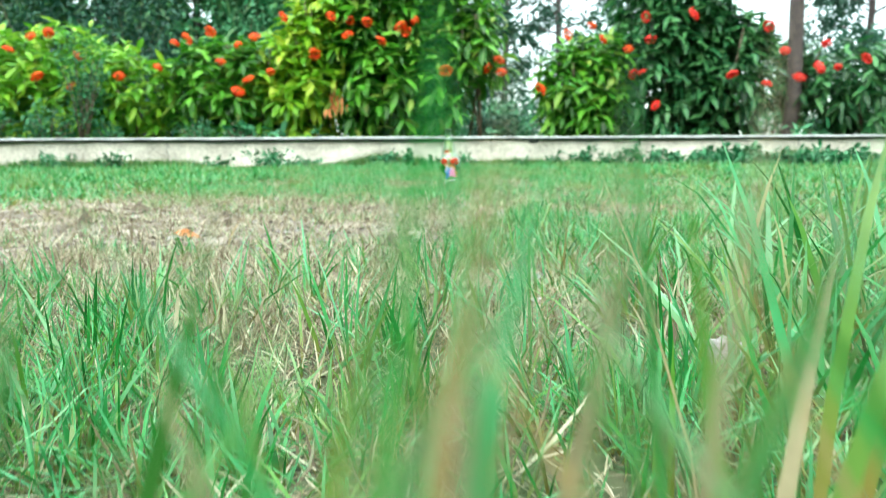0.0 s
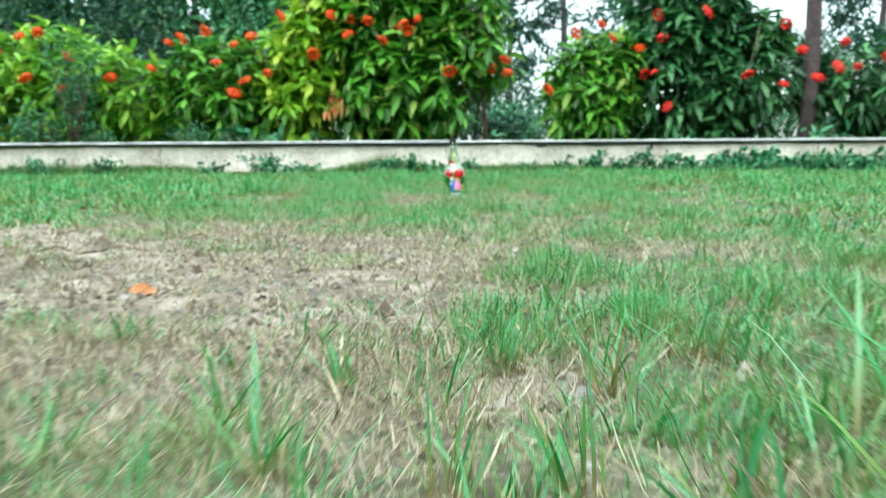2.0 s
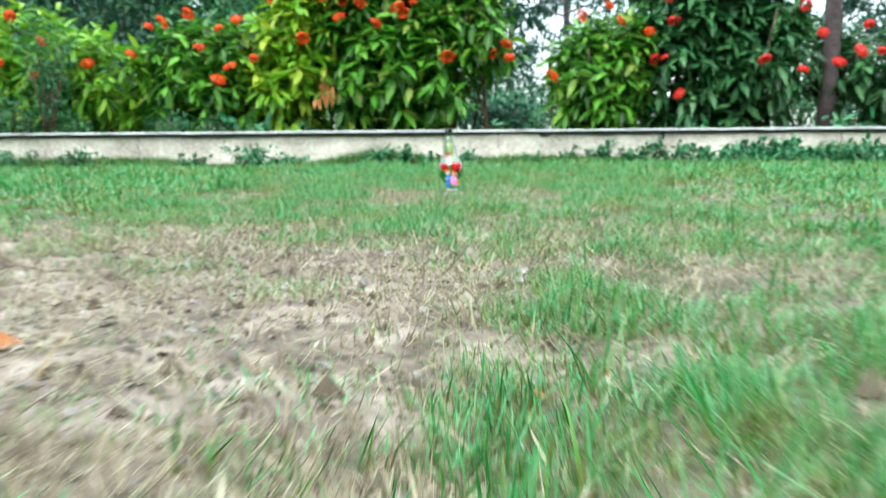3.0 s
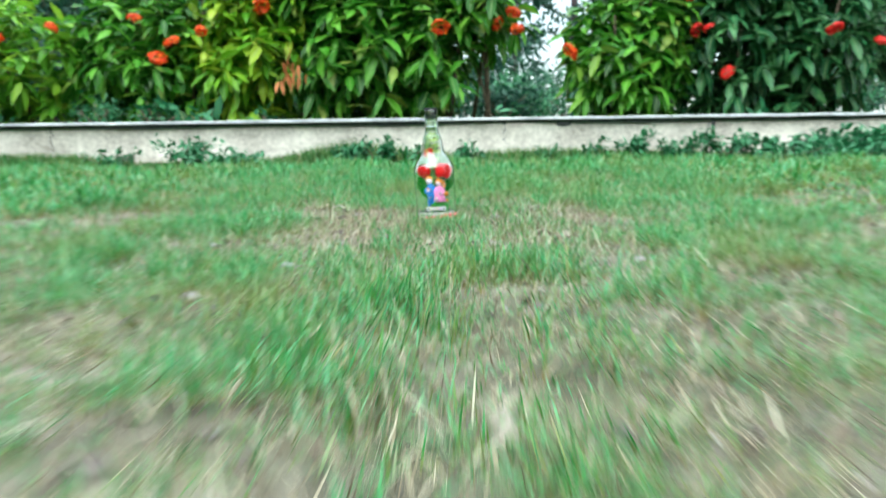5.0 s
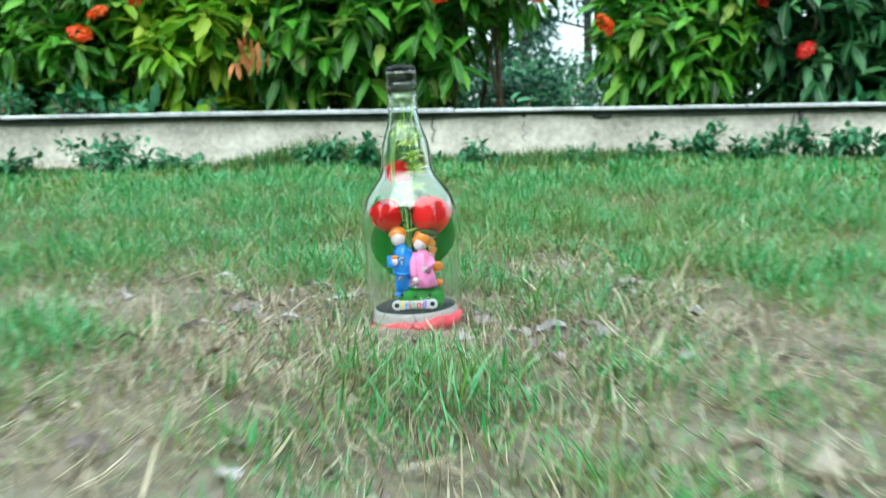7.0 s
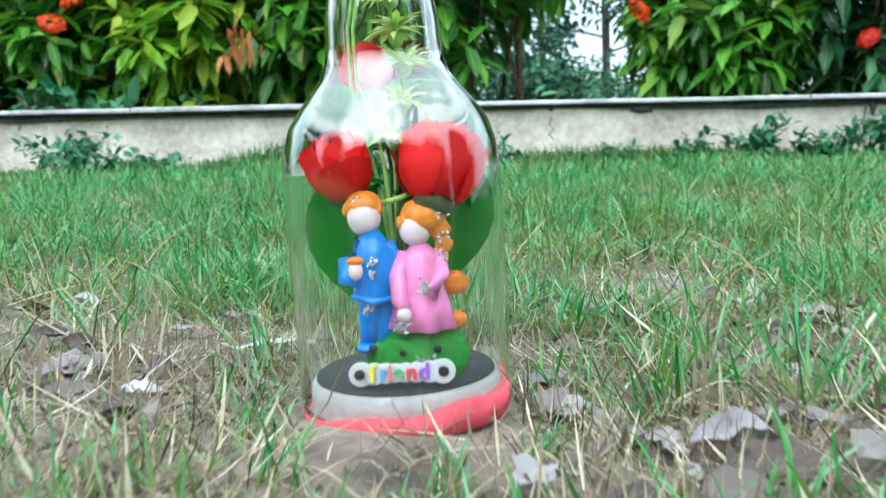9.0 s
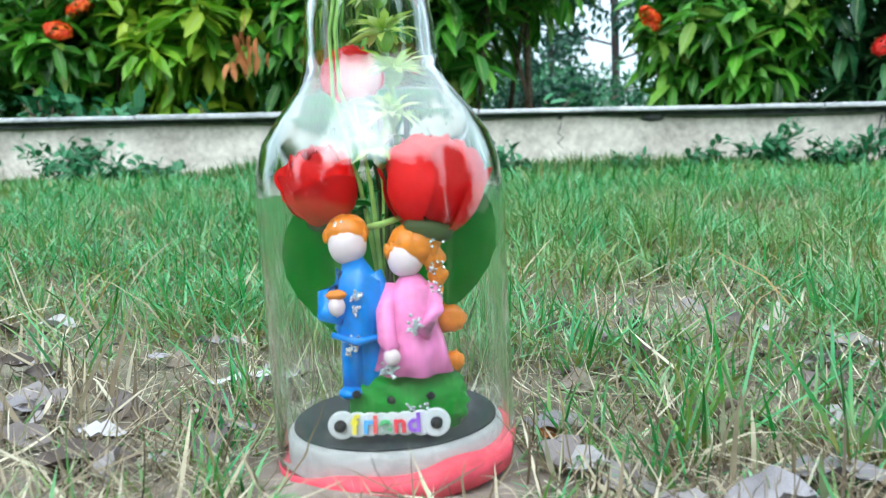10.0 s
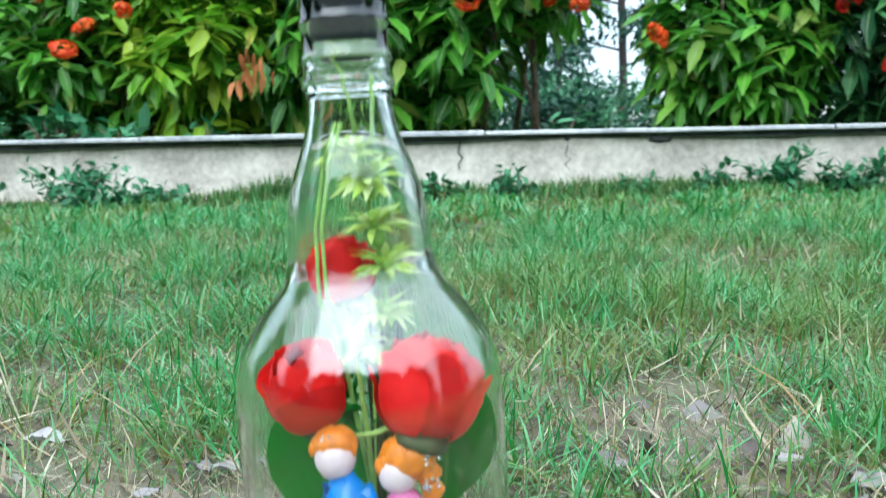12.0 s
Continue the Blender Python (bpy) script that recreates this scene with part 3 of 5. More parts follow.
# ---- the bare trunk, far trees and low bushes behind ----
def tree(name, x, y, height, spread, low, leaves, seed, trunk=0.09, leaf=0.1, material=LEAF_FAR, label=""):
    r = np.random.default_rng(seed)
    z0 = float(ground_z(x, y)) - 0.05
    thing = tagged(new(name), label or "tall hazy green tree far behind the shrubs", "tree", "trees beyond the bed")
    thing.location = (x, y, z0)
    bm = bmesh.new()
    lean = r.uniform(-0.04, 0.04)
    pts = [(lean * h * height + 0.06 * noise.noise(Vector((seed, h * 3, 0))), 0, h * height) for h in (0, 0.08, 0.25, 0.45, 0.65, 0.85, 1)]
    tube(bm, pts, [trunk * k for k in (1.35, 1.05, 0.95, 0.8, 0.6, 0.35, 0.12)], 12)
    tips = []
    for k in range(26):
        h = low + (0.97 - low) * (k + r.random()) / 26
        a = 2.4 * k + r.uniform(-0.4, 0.4)
        reach = spread * (1.0 - 0.65 * abs(h - low - 0.25)) * r.uniform(0.6, 1.05)
        base = Vector((lean * h * height, 0, h * height))
        mid = base + Vector((math.cos(a) * reach * 0.5, math.sin(a) * reach * 0.5, 0.15 * reach))
        end = base + Vector((math.cos(a) * reach, math.sin(a) * reach, r.uniform(-0.25, 0.25) * reach))
        tube(bm, [base, mid, end], [trunk * 0.35, trunk * 0.2, trunk * 0.06], 6)
        tips += [(mid, 0.28 * reach), (end, 0.3 * reach), ((mid + end) / 2, 0.3 * reach)]
    part("trunk", from_bm("trunk", bm, BARK), thing, "slim grey-brown trunk with limbs")
    pick = r.integers(0, len(tips), leaves)
    c = np.array([tips[i][0][:] for i in pick])
    w = np.array([tips[i][1] for i in pick])
    pos = c + unit(r.normal(0, 1, (leaves, 3))) * (w * r.random(leaves) ** 0.5)[:, None] * np.array([1, 1, 0.75])
    fr = leaf_frames(r.normal(0, 1, (leaves, 3)) + [0, 0, -0.5], r.normal(0, 0.8, leaves))
    ob = part("crown", leaves_mesh("crown", pos, fr, r.uniform(0.6, 1.3, leaves) * leaf, lite_leaf(0.22), material), thing)
    ob["kind"] = "stuff"
    return thing


trunk_tree = tagged(new("tree"), "bare dark brown tree trunk standing in the bed", "tree")
trunk_tree.location = (2.66, 6.75, BED)
bm = bmesh.new()
tube(bm, [(0.015 * math.sin(h * 2.3), 0.01 * math.cos(h * 3), h) for h in (-0.1, 0.05, 0.25, 0.6, 1.1, 1.7, 2.6, 3.6)], [0.088, 0.072, 0.062, 0.058, 0.054, 0.05, 0.045, 0.036], 18)
part("trunk", from_bm("trunk", bm, BARK), trunk_tree)
for a, h in ((0.4, 2.2), (2.6, 2.6), (4.4, 3.0), (1.2, 3.3)):
    bm = bmesh.new()
    tube(bm, [(0, 0, h), (0.35 * math.cos(a), 0.35 * math.sin(a), h + 0.35), (0.8 * math.cos(a), 0.8 * math.sin(a), h + 0.9)], [0.03, 0.02, 0.006], 7)
    part("limb", from_bm("limb", bm, BARK), trunk_tree)

tree("tree", -5.2, 12.5, 5.0, 2.1, 0.03, 24000, 21, 0.05, 0.24, LEAF_DARK, "dark blue-green spreading tree far behind the shrubs")
tree("tree", -3.4, 11.5, 4.6, 1.9, 0.03, 26000, 22, 0.05, 0.22, LEAF_DARK, "dark blue-green spreading tree far behind the shrubs")
tree("tree", -1.0, 13.0, 5.5, 1.8, 0.03, 10000, 23, 0.05, 0.19)
tree("tree", 0.75, 12.5, 5.0, 1.1, 0.1, 3800, 24, 0.04, 0.1)
tree("tree", 1.9, 15.5, 6.0, 1.5, 0.2, 5200, 25, 0.06, 0.13)
tree("tree", 3.0, 12.0, 4.6, 1.0, 0.3, 2600, 26, 0.045, 0.11)
tree("tree", 6.6, 14.0, 5.0, 1.6, 0.03, 8000, 27, 0.06, 0.13)
tree("tree", -7.5, 14.0, 5.5, 2.2, 0.03, 10000, 28, 0.05, 0.2, LEAF_DARK, "dark blue-green spreading tree far behind the shrubs")


# the garden's other trees, behind where the walk starts
for k, (x, y, h) in enumerate([(-6.5, -6.5, 6.5), (-2.8, -8.0, 7.0), (1.2, -7.5, 6.5), (5.2, -7.5, 7.0), (8.5, -3.5, 6.5), (-9.0, -2.0, 6.5), (9.5, 2.5, 6.0), (-9.5, 4.0, 6.0), (-0.8, -6.0, 6.0), (3.2, -6.0, 6.0), (-4.6, -6.2, 6.0), (6.8, -5.6, 6.0)]):
    tree("tree", x, y, h - 0.8, 2.9, 0.03, 6000, 80 + k, 0.12, 0.66, LEAF_FAR, "dense green garden tree at the lawn's far side")


def low_bush(x, y, w, h, leaves, seed, material, leaf, label, fine=False):
    y += 0.05
    r = np.random.default_rng(seed)
    thing = tagged(new("low_bush"), label, "bush", "low bushes behind the flowering shrubs")
    z0 = float(ground_z(x, y)) - 0.02
    thing.location = (x, y, z0)
    tips = []
    for k in range(12):
        bm = bmesh.new()
        a, s = r.uniform(0, 6.28), r.uniform(0.3, 1.0)
        end = Vector((w * s * math.cos(a), 0.7 * w * s * math.sin(a), h * r.uniform(0.5, 1.0) * (1.1 - 0.4 * s)))
        tube(bm, [(0.1 * w * math.cos(a), 0.1 * w * math.sin(a), 0), end * 0.55 + Vector((0, 0, 0.1 * h)), end], [0.008, 0.005, 0.002], 5)
        tips += [end, end * 0.75 + Vector((0, 0, 0.08 * h)), end * 0.5]
        part("stem", from_bm("stem", bm, TWIG), thing)
    c = np.array([tips[i][:] for i in r.integers(0, len(tips), leaves)])
    pos = c + r.normal(0, 1, (leaves, 3)) * np.array([0.2 * w, 0.15 * w, 0.16 * h])
    pos[:, 2] = np.maximum(pos[:, 2], 0.02)
    fr = leaf_frames(r.normal(0, 1, (leaves, 3)) + [0, 0, 0.2], r.normal(0, 0.6, leaves))
    ob = part("foliage", leaves_mesh("foliage", pos, fr, r.uniform(0.6, 1.3, leaves) * leaf, leaf_template(0.2, 1.5, 0.3) if leaf > 0.07 else lite_leaf(0.22 if not fine else 0.14), material), thing)
    ob["kind"] = "stuff"


HAZY = "hazy blue-green low bush with small leaves"
for k, (x, y, w, h, n) in enumerate([(0.55, 8.2, 0.55, 0.42, 1800), (1.05, 9.0, 0.6, 0.45, 1400), (-0.2, 8.8, 0.7, 0.9, 2000), (-2.2, 8.4, 0.6, 0.95, 2600), (-3.3, 8.8, 0.8, 1.0, 2400), (2.5, 8.4, 0.5, 0.4, 1200), (3.3, 9.0, 0.8, 0.7, 1800), (-4.6, 9.0, 0.9, 1.1, 1800), (1.8, 9.5, 0.7, 0.5, 900), (-1.3, 8.8, 0.7, 0.9, 1800), (4.6, 9.2, 0.9, 0.8, 1500), (0.62, 9.6, 0.5, 0.6, 1100), (1.05, 10.6, 0.6, 0.65, 900), (0.2, 10.4, 0.6, 1.2, 1500), (0.32, 7.7, 0.35, 0.33, 1000), (-2.5, 9.8, 1.0, 2.0, 4200), (-3.8, 10.0, 1.1, 2.1, 4200), (-5.0, 10.4, 1.1, 2.2, 3600), (-1.5, 10.2, 0.9, 1.9, 3000), (3.6, 9.8, 0.8, 1.0, 2000)]):
    low_bush(x, y, w, h, n, 40 + k, LEAF_FAR if k % 3 else LEAF_TEAL, 0.055 if h < 1.2 else 0.068, HAZY)
for k, (x, y, w, h, n) in enumerate([(-2.64, 6.02, 0.16, 0.95, 1300), (-2.9, 6.0, 0.2, 0.3, 700), (-1.8, 5.98, 0.16, 0.22, 420), (-3.3, 5.98, 0.25, 0.34, 700), (-2.45, 5.98, 0.12, 0.2, 360), (-1.55, 5.98, 0.14, 0.18, 300)]):
    low_bush(x, y, w, h, n, 60 + k, LEAF_TEAL, 0.042, "feathery blue-green weed growing against the wall", True)
for k, (x, y, w, h, n) in enumerate([(-1.5, 5.92, 0.14, 0.22, 46), (-1.25, 5.9, 0.14, 0.16, 36), (1.55, 5.88, 0.1, 0.1, 26), (-0.95, 5.9, 0.12, 0.12, 24), (2.45, 5.9, 0.15, 0.14, 30), (0.28, 5.9, 0.1, 0.13, 26)]):
    low_bush(x, y, w, h, n, 70 + k, LEAF_TEAL, 0.085, "young broad-leaved plant at the edge of the bed")


# ---- weeds at the foot of the wall ----
def weed(x, y, w, h, n, seed):
    y += 0.05
    r = np.random.default_rng(seed)
    thing = tagged(new("weed"), "small leafy green weed growing at the wall's foot", "weed", "weeds along the wall")
    thing.location = (x, y, float(ground_z(x, y)) - 0.005)
    w, h, n, pos = 1.3 * w, 0.95 * h, int(3.4 * n), []
    for k in range(9):
        bm = bmesh.new()
        a, s = r.uniform(0, 6.28), r.uniform(0.2, 1)
        end = Vector((w * s * math.cos(a), 0.5 * w * s * math.sin(a), h * r.uniform(0.55, 1.05)))
        tube(bm, [(0, 0, 0), end * 0.5 + Vector((0, 0, 0.1 * h)), end], [0.003, 0.0022, 0.001], 5)
        part("stem", from_bm("stem", bm, TWIG), thing)
        for q in np.linspace(0.35, 1.0, max(2, n // 9)):
            pos.append(np.array(end) * q + r.normal(0, 0.012, 3))
    pos = np.array(pos)
    fr = leaf_frames(r.normal(0, 1, pos.shape) + [0, -0.2, 0.15], r.normal(0, 0.4, len(pos)))
    part("foliage", leaves_mesh("foliage", pos, fr, r.uniform(0.022, 0.042, len(pos)) * (1.35 if x > 1.4 else 1.0), leaf_template(0.25, 1.7, 0.3), LEAF_TEAL), thing)


for k, (x, y, w, h, n) in enumerate([(-1.2, 5.42, 0.13, 0.16, 90), (-1.05, 5.3, 0.12, 0.08, 60), (-0.3, 5.35, 0.13, 0.12, 80), (-0.12, 5.45, 0.1, 0.08, 45), (0.1, 5.4, 0.08, 0.1, 36), (0.68, 5.48, 0.06, 0.1, 30), (0.86, 5.47, 0.12, 0.16, 70),
                                  (1.05, 5.42, 0.12, 0.1, 60), (1.25, 5.4, 0.14, 0.13, 80), (1.5, 5.3, 0.2, 0.13, 120), (1.75, 5.25, 0.2, 0.12, 110), (2.05, 5.0, 0.16, 0.12, 90), (2.3, 4.9, 0.16, 0.1, 80), (1.9, 5.42, 0.18, 0.15, 90),
                                  (2.5, 5.3, 0.2, 0.13, 90), (-2.2, 5.4, 0.1, 0.14, 50), (-2.6, 5.45, 0.2, 0.12, 70), (0.45, 5.45, 0.06, 0.07, 24), (1.35, 4.95, 0.16, 0.07, 60), (-1.55, 5.45, 0.14, 0.08, 50), (1.62, 5.1, 0.18, 0.08, 90), (1.9, 5.1, 0.18, 0.09, 90), (2.25, 5.2, 0.2, 0.1, 100), (-0.45, 5.4, 0.1, 0.1, 60), (-0.95, 5.42, 0.12, 0.07, 60)]):
    weed(x, y, w, h, n, 100 + k)


# ---- the bottle ornament on the lawn ----
BOTTLE = Matrix.Translation((0.0198, 3.295, -0.119)) @ pose(0, 0, 0, 1.0, -2.4, 0)
# drawn a little over size, then brought to size about its middle
PLACED = Matrix.Translation((0.025, 3.28, -0.035)) @ Matrix.Scale(0.885, 4) @ Matrix.Translation((-0.025, -3.28, 0.035)) @ BOTTLE


def plain(name, colour, rough=0.5, relief=0.0, scale=200.0, coat=0.0, spread=0.25):
    m, n, l, b = mat(name, rough)
    t = noise_tex(n, l, scale, 4)
    r = ramp(n, [(0.3, tuple(c * (1 - spread) for c in colour)), (0.7, tuple(min(1, c * (1 + spread)) for c in colour))])
    l.new(t.outputs[0], r.inputs[0])
    l.new(r.outputs[0], b.inputs["Base Color"])
    b.inputs["Coat Weight"].default_value = coat
    if relief:
        bump(n, l, b, t.outputs[0], relief, 0.0006)
    return m


def local(x, z, y=3.28):
    """From the place's x, y, z to the bottle's own axes."""
    return BOTTLE.inverted() @ Vector((x, y, z))


GLASS, gn, gl, gb = mat("clear_glass", 0.0)
gb.inputs["Transmission Weight"].default_value, gb.inputs["IOR"].default_value = 1.0, 1.68
gb.inputs["Base Color"].default_value = (0.95, 0.985, 0.97, 1)
wave = noise_tex(gn, gl, 22, 2)
bump(gn, gl, gb, wave.outputs[0], 0.03, 0.002)

bottle = tagged(new("glass_bottle"), "clear glass bottle with a black stopper standing in the grass", "bottle")
bottle.matrix_world = PLACED
outer = [(0.0455, 0.006), (0.046, 0.012), (0.046, 0.07), (0.0458, 0.108), (0.0448, 0.117), (0.042, 0.126), (0.0365, 0.134), (0.0305, 0.1415), (0.027, 0.146), (0.0252, 0.151), (0.0242, 0.158), (0.0238, 0.166), (0.0222, 0.177), (0.0192, 0.186), (0.0165, 0.193), (0.0148, 0.200),
         (0.0141, 0.207), (0.0141, 0.2095), (0.0152, 0.2105), (0.0154, 0.2125), (0.0143, 0.214), (0.0143, 0.2185), (0.0151, 0.2192), (0.0151, 0.2208), (0.0142, 0.2215), (0.0142, 0.230), (0.0149, 0.2308), (0.0149, 0.2325), (0.0142, 0.2335), (0.0142, 0.2395), (0.0149, 0.241), (0.0146, 0.2445)]
inner = [(0.0122, 0.2445), (0.0118, 0.215), (0.0118, 0.205), (0.0145, 0.193), (0.0198, 0.178), (0.0214, 0.166), (0.0218, 0.157), (0.0228, 0.15), (0.0275, 0.1425), (0.034, 0.134), (0.0398, 0.1245), (0.0428, 0.115), (0.0437, 0.106), (0.044, 0.07), (0.044, 0.012), (0.0437, 0.006)]
bm = bmesh.new()
lathe(bm, outer + inner, 192, 0, True)
bmesh.ops.recalc_face_normals(bm, faces=bm.faces)
glass = part("glass_body", from_bm("glass_body", bm, GLASS), bottle)
glass.visible_shadow = False
BLACK = plain("black_rubber", (0.006, 0.007, 0.014), 0.8, 0.3, 300)
bm = bmesh.new()
lathe(bm, [(0.0001, 0.2245), (0.0108, 0.2245), (0.0113, 0.226), (0.0113, 0.243), (0.0001, 0.243)], 40)
part("stopper", from_bm("stopper", bm, BLACK), bottle, "black stopper in the neck")
bm = bmesh.new()
for k in range(7):
    a = k * 0.9
    blob(bm, (0.009 * math.cos(a), 0.009 * math.sin(a), 0.2465 + 0.001 * (k % 2)), (0.006, 0.0045, 0.0028), 0, 0.4, 10, 6)
part("stopper_rim", from_bm("stopper_rim", bm, BLACK), bottle, "ragged black wrapping over the stopper")

# the round plug the bottle stands on
WHITE = plain("white_foam", (0.46, 0.45, 0.46), 0.8, 0.6, 260, spread=0.15)
PINK = plain("pink_clay", (0.88, 0.1, 0.15), 0.6, 0.5, 120, spread=0.2)
SLATE = plain("dark_slate_card", (0.018, 0.026, 0.036), 0.75, 0.2, 150)
base = tagged(new("display_base"), "round white base with pink clay edge and dark top", "base")
base.matrix_world = PLACED @ Matrix.Translation((0, 0, 0.0045))
bm = bmesh.new()
lathe(bm, [(0.0001, 0.002), (0.040, 0.002), (0.0415, 0.004), (0.0412, 0.0125), (0.040, 0.0145), (0.0001, 0.0145)], 64)
part("disc", from_bm("disc", bm, WHITE), base, "white foam disc")
bm = bmesh.new()
lathe(bm, [(0.0001, 0.0148), (0.0388, 0.0148), (0.0388, 0.0156), (0.0001, 0.0156)], 64)
part("disc_top", from_bm("disc_top", bm, SLATE), base, "dark slate-coloured card top")
bm = bmesh.new()
rings = []
for k in range(72):
    a = k * math.tau / 72
    hgt = 0.0062 + 0.0052 * math.cos(a + 0.35) + 0.002 * noise.noise(Vector((math.cos(a) * 2, math.sin(a) * 2, 0.3)))
    rr = 0.0451 + 0.0011 * noise.noise(Vector((math.cos(a) * 4, math.sin(a) * 4, 2)))
    rings.append([bm.verts.new((q * math.cos(a), q * math.sin(a), z)) for q, z in ((0.0405, -0.002), (rr, -0.002), (rr + 0.001, hgt * 0.5), (rr - 0.0012, hgt), (0.0412, hgt * 0.9))])
for k in range(72):
    for j in range(4):
        bm.faces.new((rings[k][j], rings[(k + 1) % 72][j], rings[(k + 1) % 72][j + 1], rings[k][j + 1]))
part("clay_edge", from_bm("clay_edge", bm, PINK), base, "smeared pink clay edge")

# the little painted couple on a green mound
SKIN = plain("pale_paint", (0.78, 0.63, 0.67), 0.4, spread=0.06)
HAIR = plain("orange_paint", (0.74, 0.21, 0.008), 0.35, 0.5, 260)
BLUE = plain("blue_paint", (0.001, 0.21, 0.74), 0.3, 0.9, 170, 0.3)
ROSE_PAINT = plain("pink_paint", (0.93, 0.23, 0.54), 0.35, 0.9, 170, 0.3)
MOUND = plain("green_paint", (0.008, 0.24, 0.012), 0.5, 0.9, 420)
SILVER, sn, sl, sb = mat("silver_glitter", 0.25, 0.9)
sb.inputs["Base Color"].default_value = (0.75, 0.77, 0.8, 1)
bump(sn, sl, sb, noise_tex(sn, sl, 1500, 2).outputs[0], 1.0, 0.0008)


def glitter(bm, centre, spread, count, mat_index, rnd):
    for _ in range(count):
        blob(bm, Vector(centre) + Vector([rnd.uniform(-s, s) for s in spread]), (0.0007, 0.0005, 0.0007), mat_index, 0.2, 6, 4)


rnd = random.Random(5)
mound = tagged(new("figurine_mound"), "grassy green painted mound under the two figurines", "figurine base")
mound.matrix_world = PLACED
bm = bmesh.new()
c = local(0.0255, -0.0905, 3.284)
blob(bm, c, (0.0215, 0.0145, 0.0125), 0, 0.16, 36, 18, 0.55, 6)
part("mound", from_bm("mound", bm, MOUND), mound)
bm = bmesh.new()
for x, z in ((0.008, -0.0845), (0.0205, -0.0865), (0.0345, -0.085)):
    blob(bm, local(x, z, 3.2705), (0.0017, 0.0015, 0.0015), 0, 0.1, 10, 6)
part("bead", from_bm("bead", bm, BLACK), mound, "small black beads")
bm = bmesh.new()
glitter(bm, local(0.03, -0.091, 3.2685), (0.004, 0.001, 0.004), 34, 0, rnd)
part("glitter", from_bm("glitter", bm, SILVER), mound, "silver glitter")

boy = tagged(new("boy_figurine"), "small painted figurine in blue with orange hair", "figurine")
boy.matrix_world = PLACED
bm = bmesh.new()
F = lambda x, z, y=3.281: local(x, z, y)
blob(bm, F(0.0045, -0.0315), (0.0071, 0.0071, 0.0078), 0, 0.02)
blob(bm, F(0.0040, -0.0275, 3.283), (0.008, 0.0078, 0.0066), 1, 0.12, 20, 12, 1, 8)
tube(bm, [F(0.006, -0.037), F(0.0085, -0.046), F(0.009, -0.056), F(0.009, -0.063), F(0.009, -0.066)], [0.004, 0.0082, 0.0088, 0.0098, 0.0078], 48, 2, [0, 0.03, 0.06, 0.08, 0.03], 6)
tube(bm, [F(0.0065, -0.063), F(0.006, -0.074), F(0.006, -0.084)], [0.0052, 0.0048, 0.0046], 12, 2)
tube(bm, [F(0.0125, -0.063), F(0.0125, -0.074), F(0.0125, -0.084)], [0.0052, 0.0048, 0.0046], 12, 2)
tube(bm, [F(0.003, -0.0425), F(-0.0025, -0.050, 3.278), F(-0.0025, -0.056, 3.275), F(0.003, -0.0565, 3.272)], [0.004, 0.0042, 0.004, 0.0032], 10, 2)
tube(bm, [F(0.013, -0.0425), F(0.0165, -0.050), F(0.016, -0.057)], [0.004, 0.0038, 0.0034], 10, 2)
for k in range(9):
    blob(bm, F(-0.003 + 0.0017 * k, -0.0262 - 0.0006 * abs(k - 4), 3.2775 + 0.0006 * abs(k - 4)), (0.0015, 0.0018, 0.0026), 1, 0.25, 8, 6, 1, 6)
tube(bm, [F(-0.0005, -0.0635, 3.2735), F(0.009, -0.0655, 3.2705), F(0.0185, -0.0635, 3.2735)], [0.0011, 0.0014, 0.0011], 8, 2)
blob(bm, F(0.002, -0.0525, 3.2705), (0.003, 0.003, 0.0038), 0, 0.1)
blob(bm, F(0.0018, -0.0485, 3.2705), (0.0038, 0.0026, 0.0018), 1, 0.2)
blob(bm, F(0.005, -0.0855, 3.277), (0.0045, 0.005, 0.0022), 2, 0.1)
for x, z in ((0.0085, -0.049), (0.0085, -0.0545), (0.008, -0.0655), (0.0065, -0.0685)):
    glitter(bm, F(x, z, 3.2715), (0.002, 0.0008, 0.002), 12, 3, rnd)
glitter(bm, F(0.004, -0.025, 3.277), (0.004, 0.001, 0.002), 12, 3, rnd)
part("figurine_body", from_bm("figurine_body", bm, SKIN, HAIR, BLUE, SILVER), boy)

girl = tagged(new("girl_figurine"), "small painted figurine in a pink dress with orange hair", "figurine")
girl.matrix_world = PLACED
bm = bmesh.new()
blob(bm, F(0.0255, -0.0365), (0.0068, 0.0068, 0.0076), 0, 0.02)
blob(bm, F(0.0285, -0.032, 3.283), (0.0098, 0.0085, 0.0078), 1, 0.14, 20, 12, 1, 8)
for k in range(10):
    blob(bm, F(0.0195 + 0.0018 * k, -0.0298 - 0.0009 * abs(k - 5), 3.2768 + 0.0004 * abs(k - 5)), (0.0016, 0.002, 0.003), 1, 0.3, 8, 6, 1, 6)
for k, (x, z, s) in enumerate(((0.0355, -0.037, 0.0045), (0.037, -0.043, 0.0038), (0.0355, -0.0485, 0.0036), (0.036, -0.0535, 0.003))):
    blob(bm, F(x, z, 3.282), (s, s, s * 1.1), 1, 0.25, 14, 9, 1, 8)
tube(bm, [F(0.027, -0.043), F(0.0275, -0.048), F(0.0275, -0.058), F(0.0275, -0.068), F(0.0275, -0.0775)], [0.0035, 0.0078, 0.0085, 0.0118, 0.0142], 56, 2, [0, 0.02, 0.05, 0.09, 0.11])
tube(bm, [F(0.021, -0.0475), F(0.0185, -0.056, 3.275), F(0.0195, -0.065, 3.270), F(0.022, -0.068, 3.268)], [0.0036, 0.0036, 0.0034, 0.0028], 10, 2)
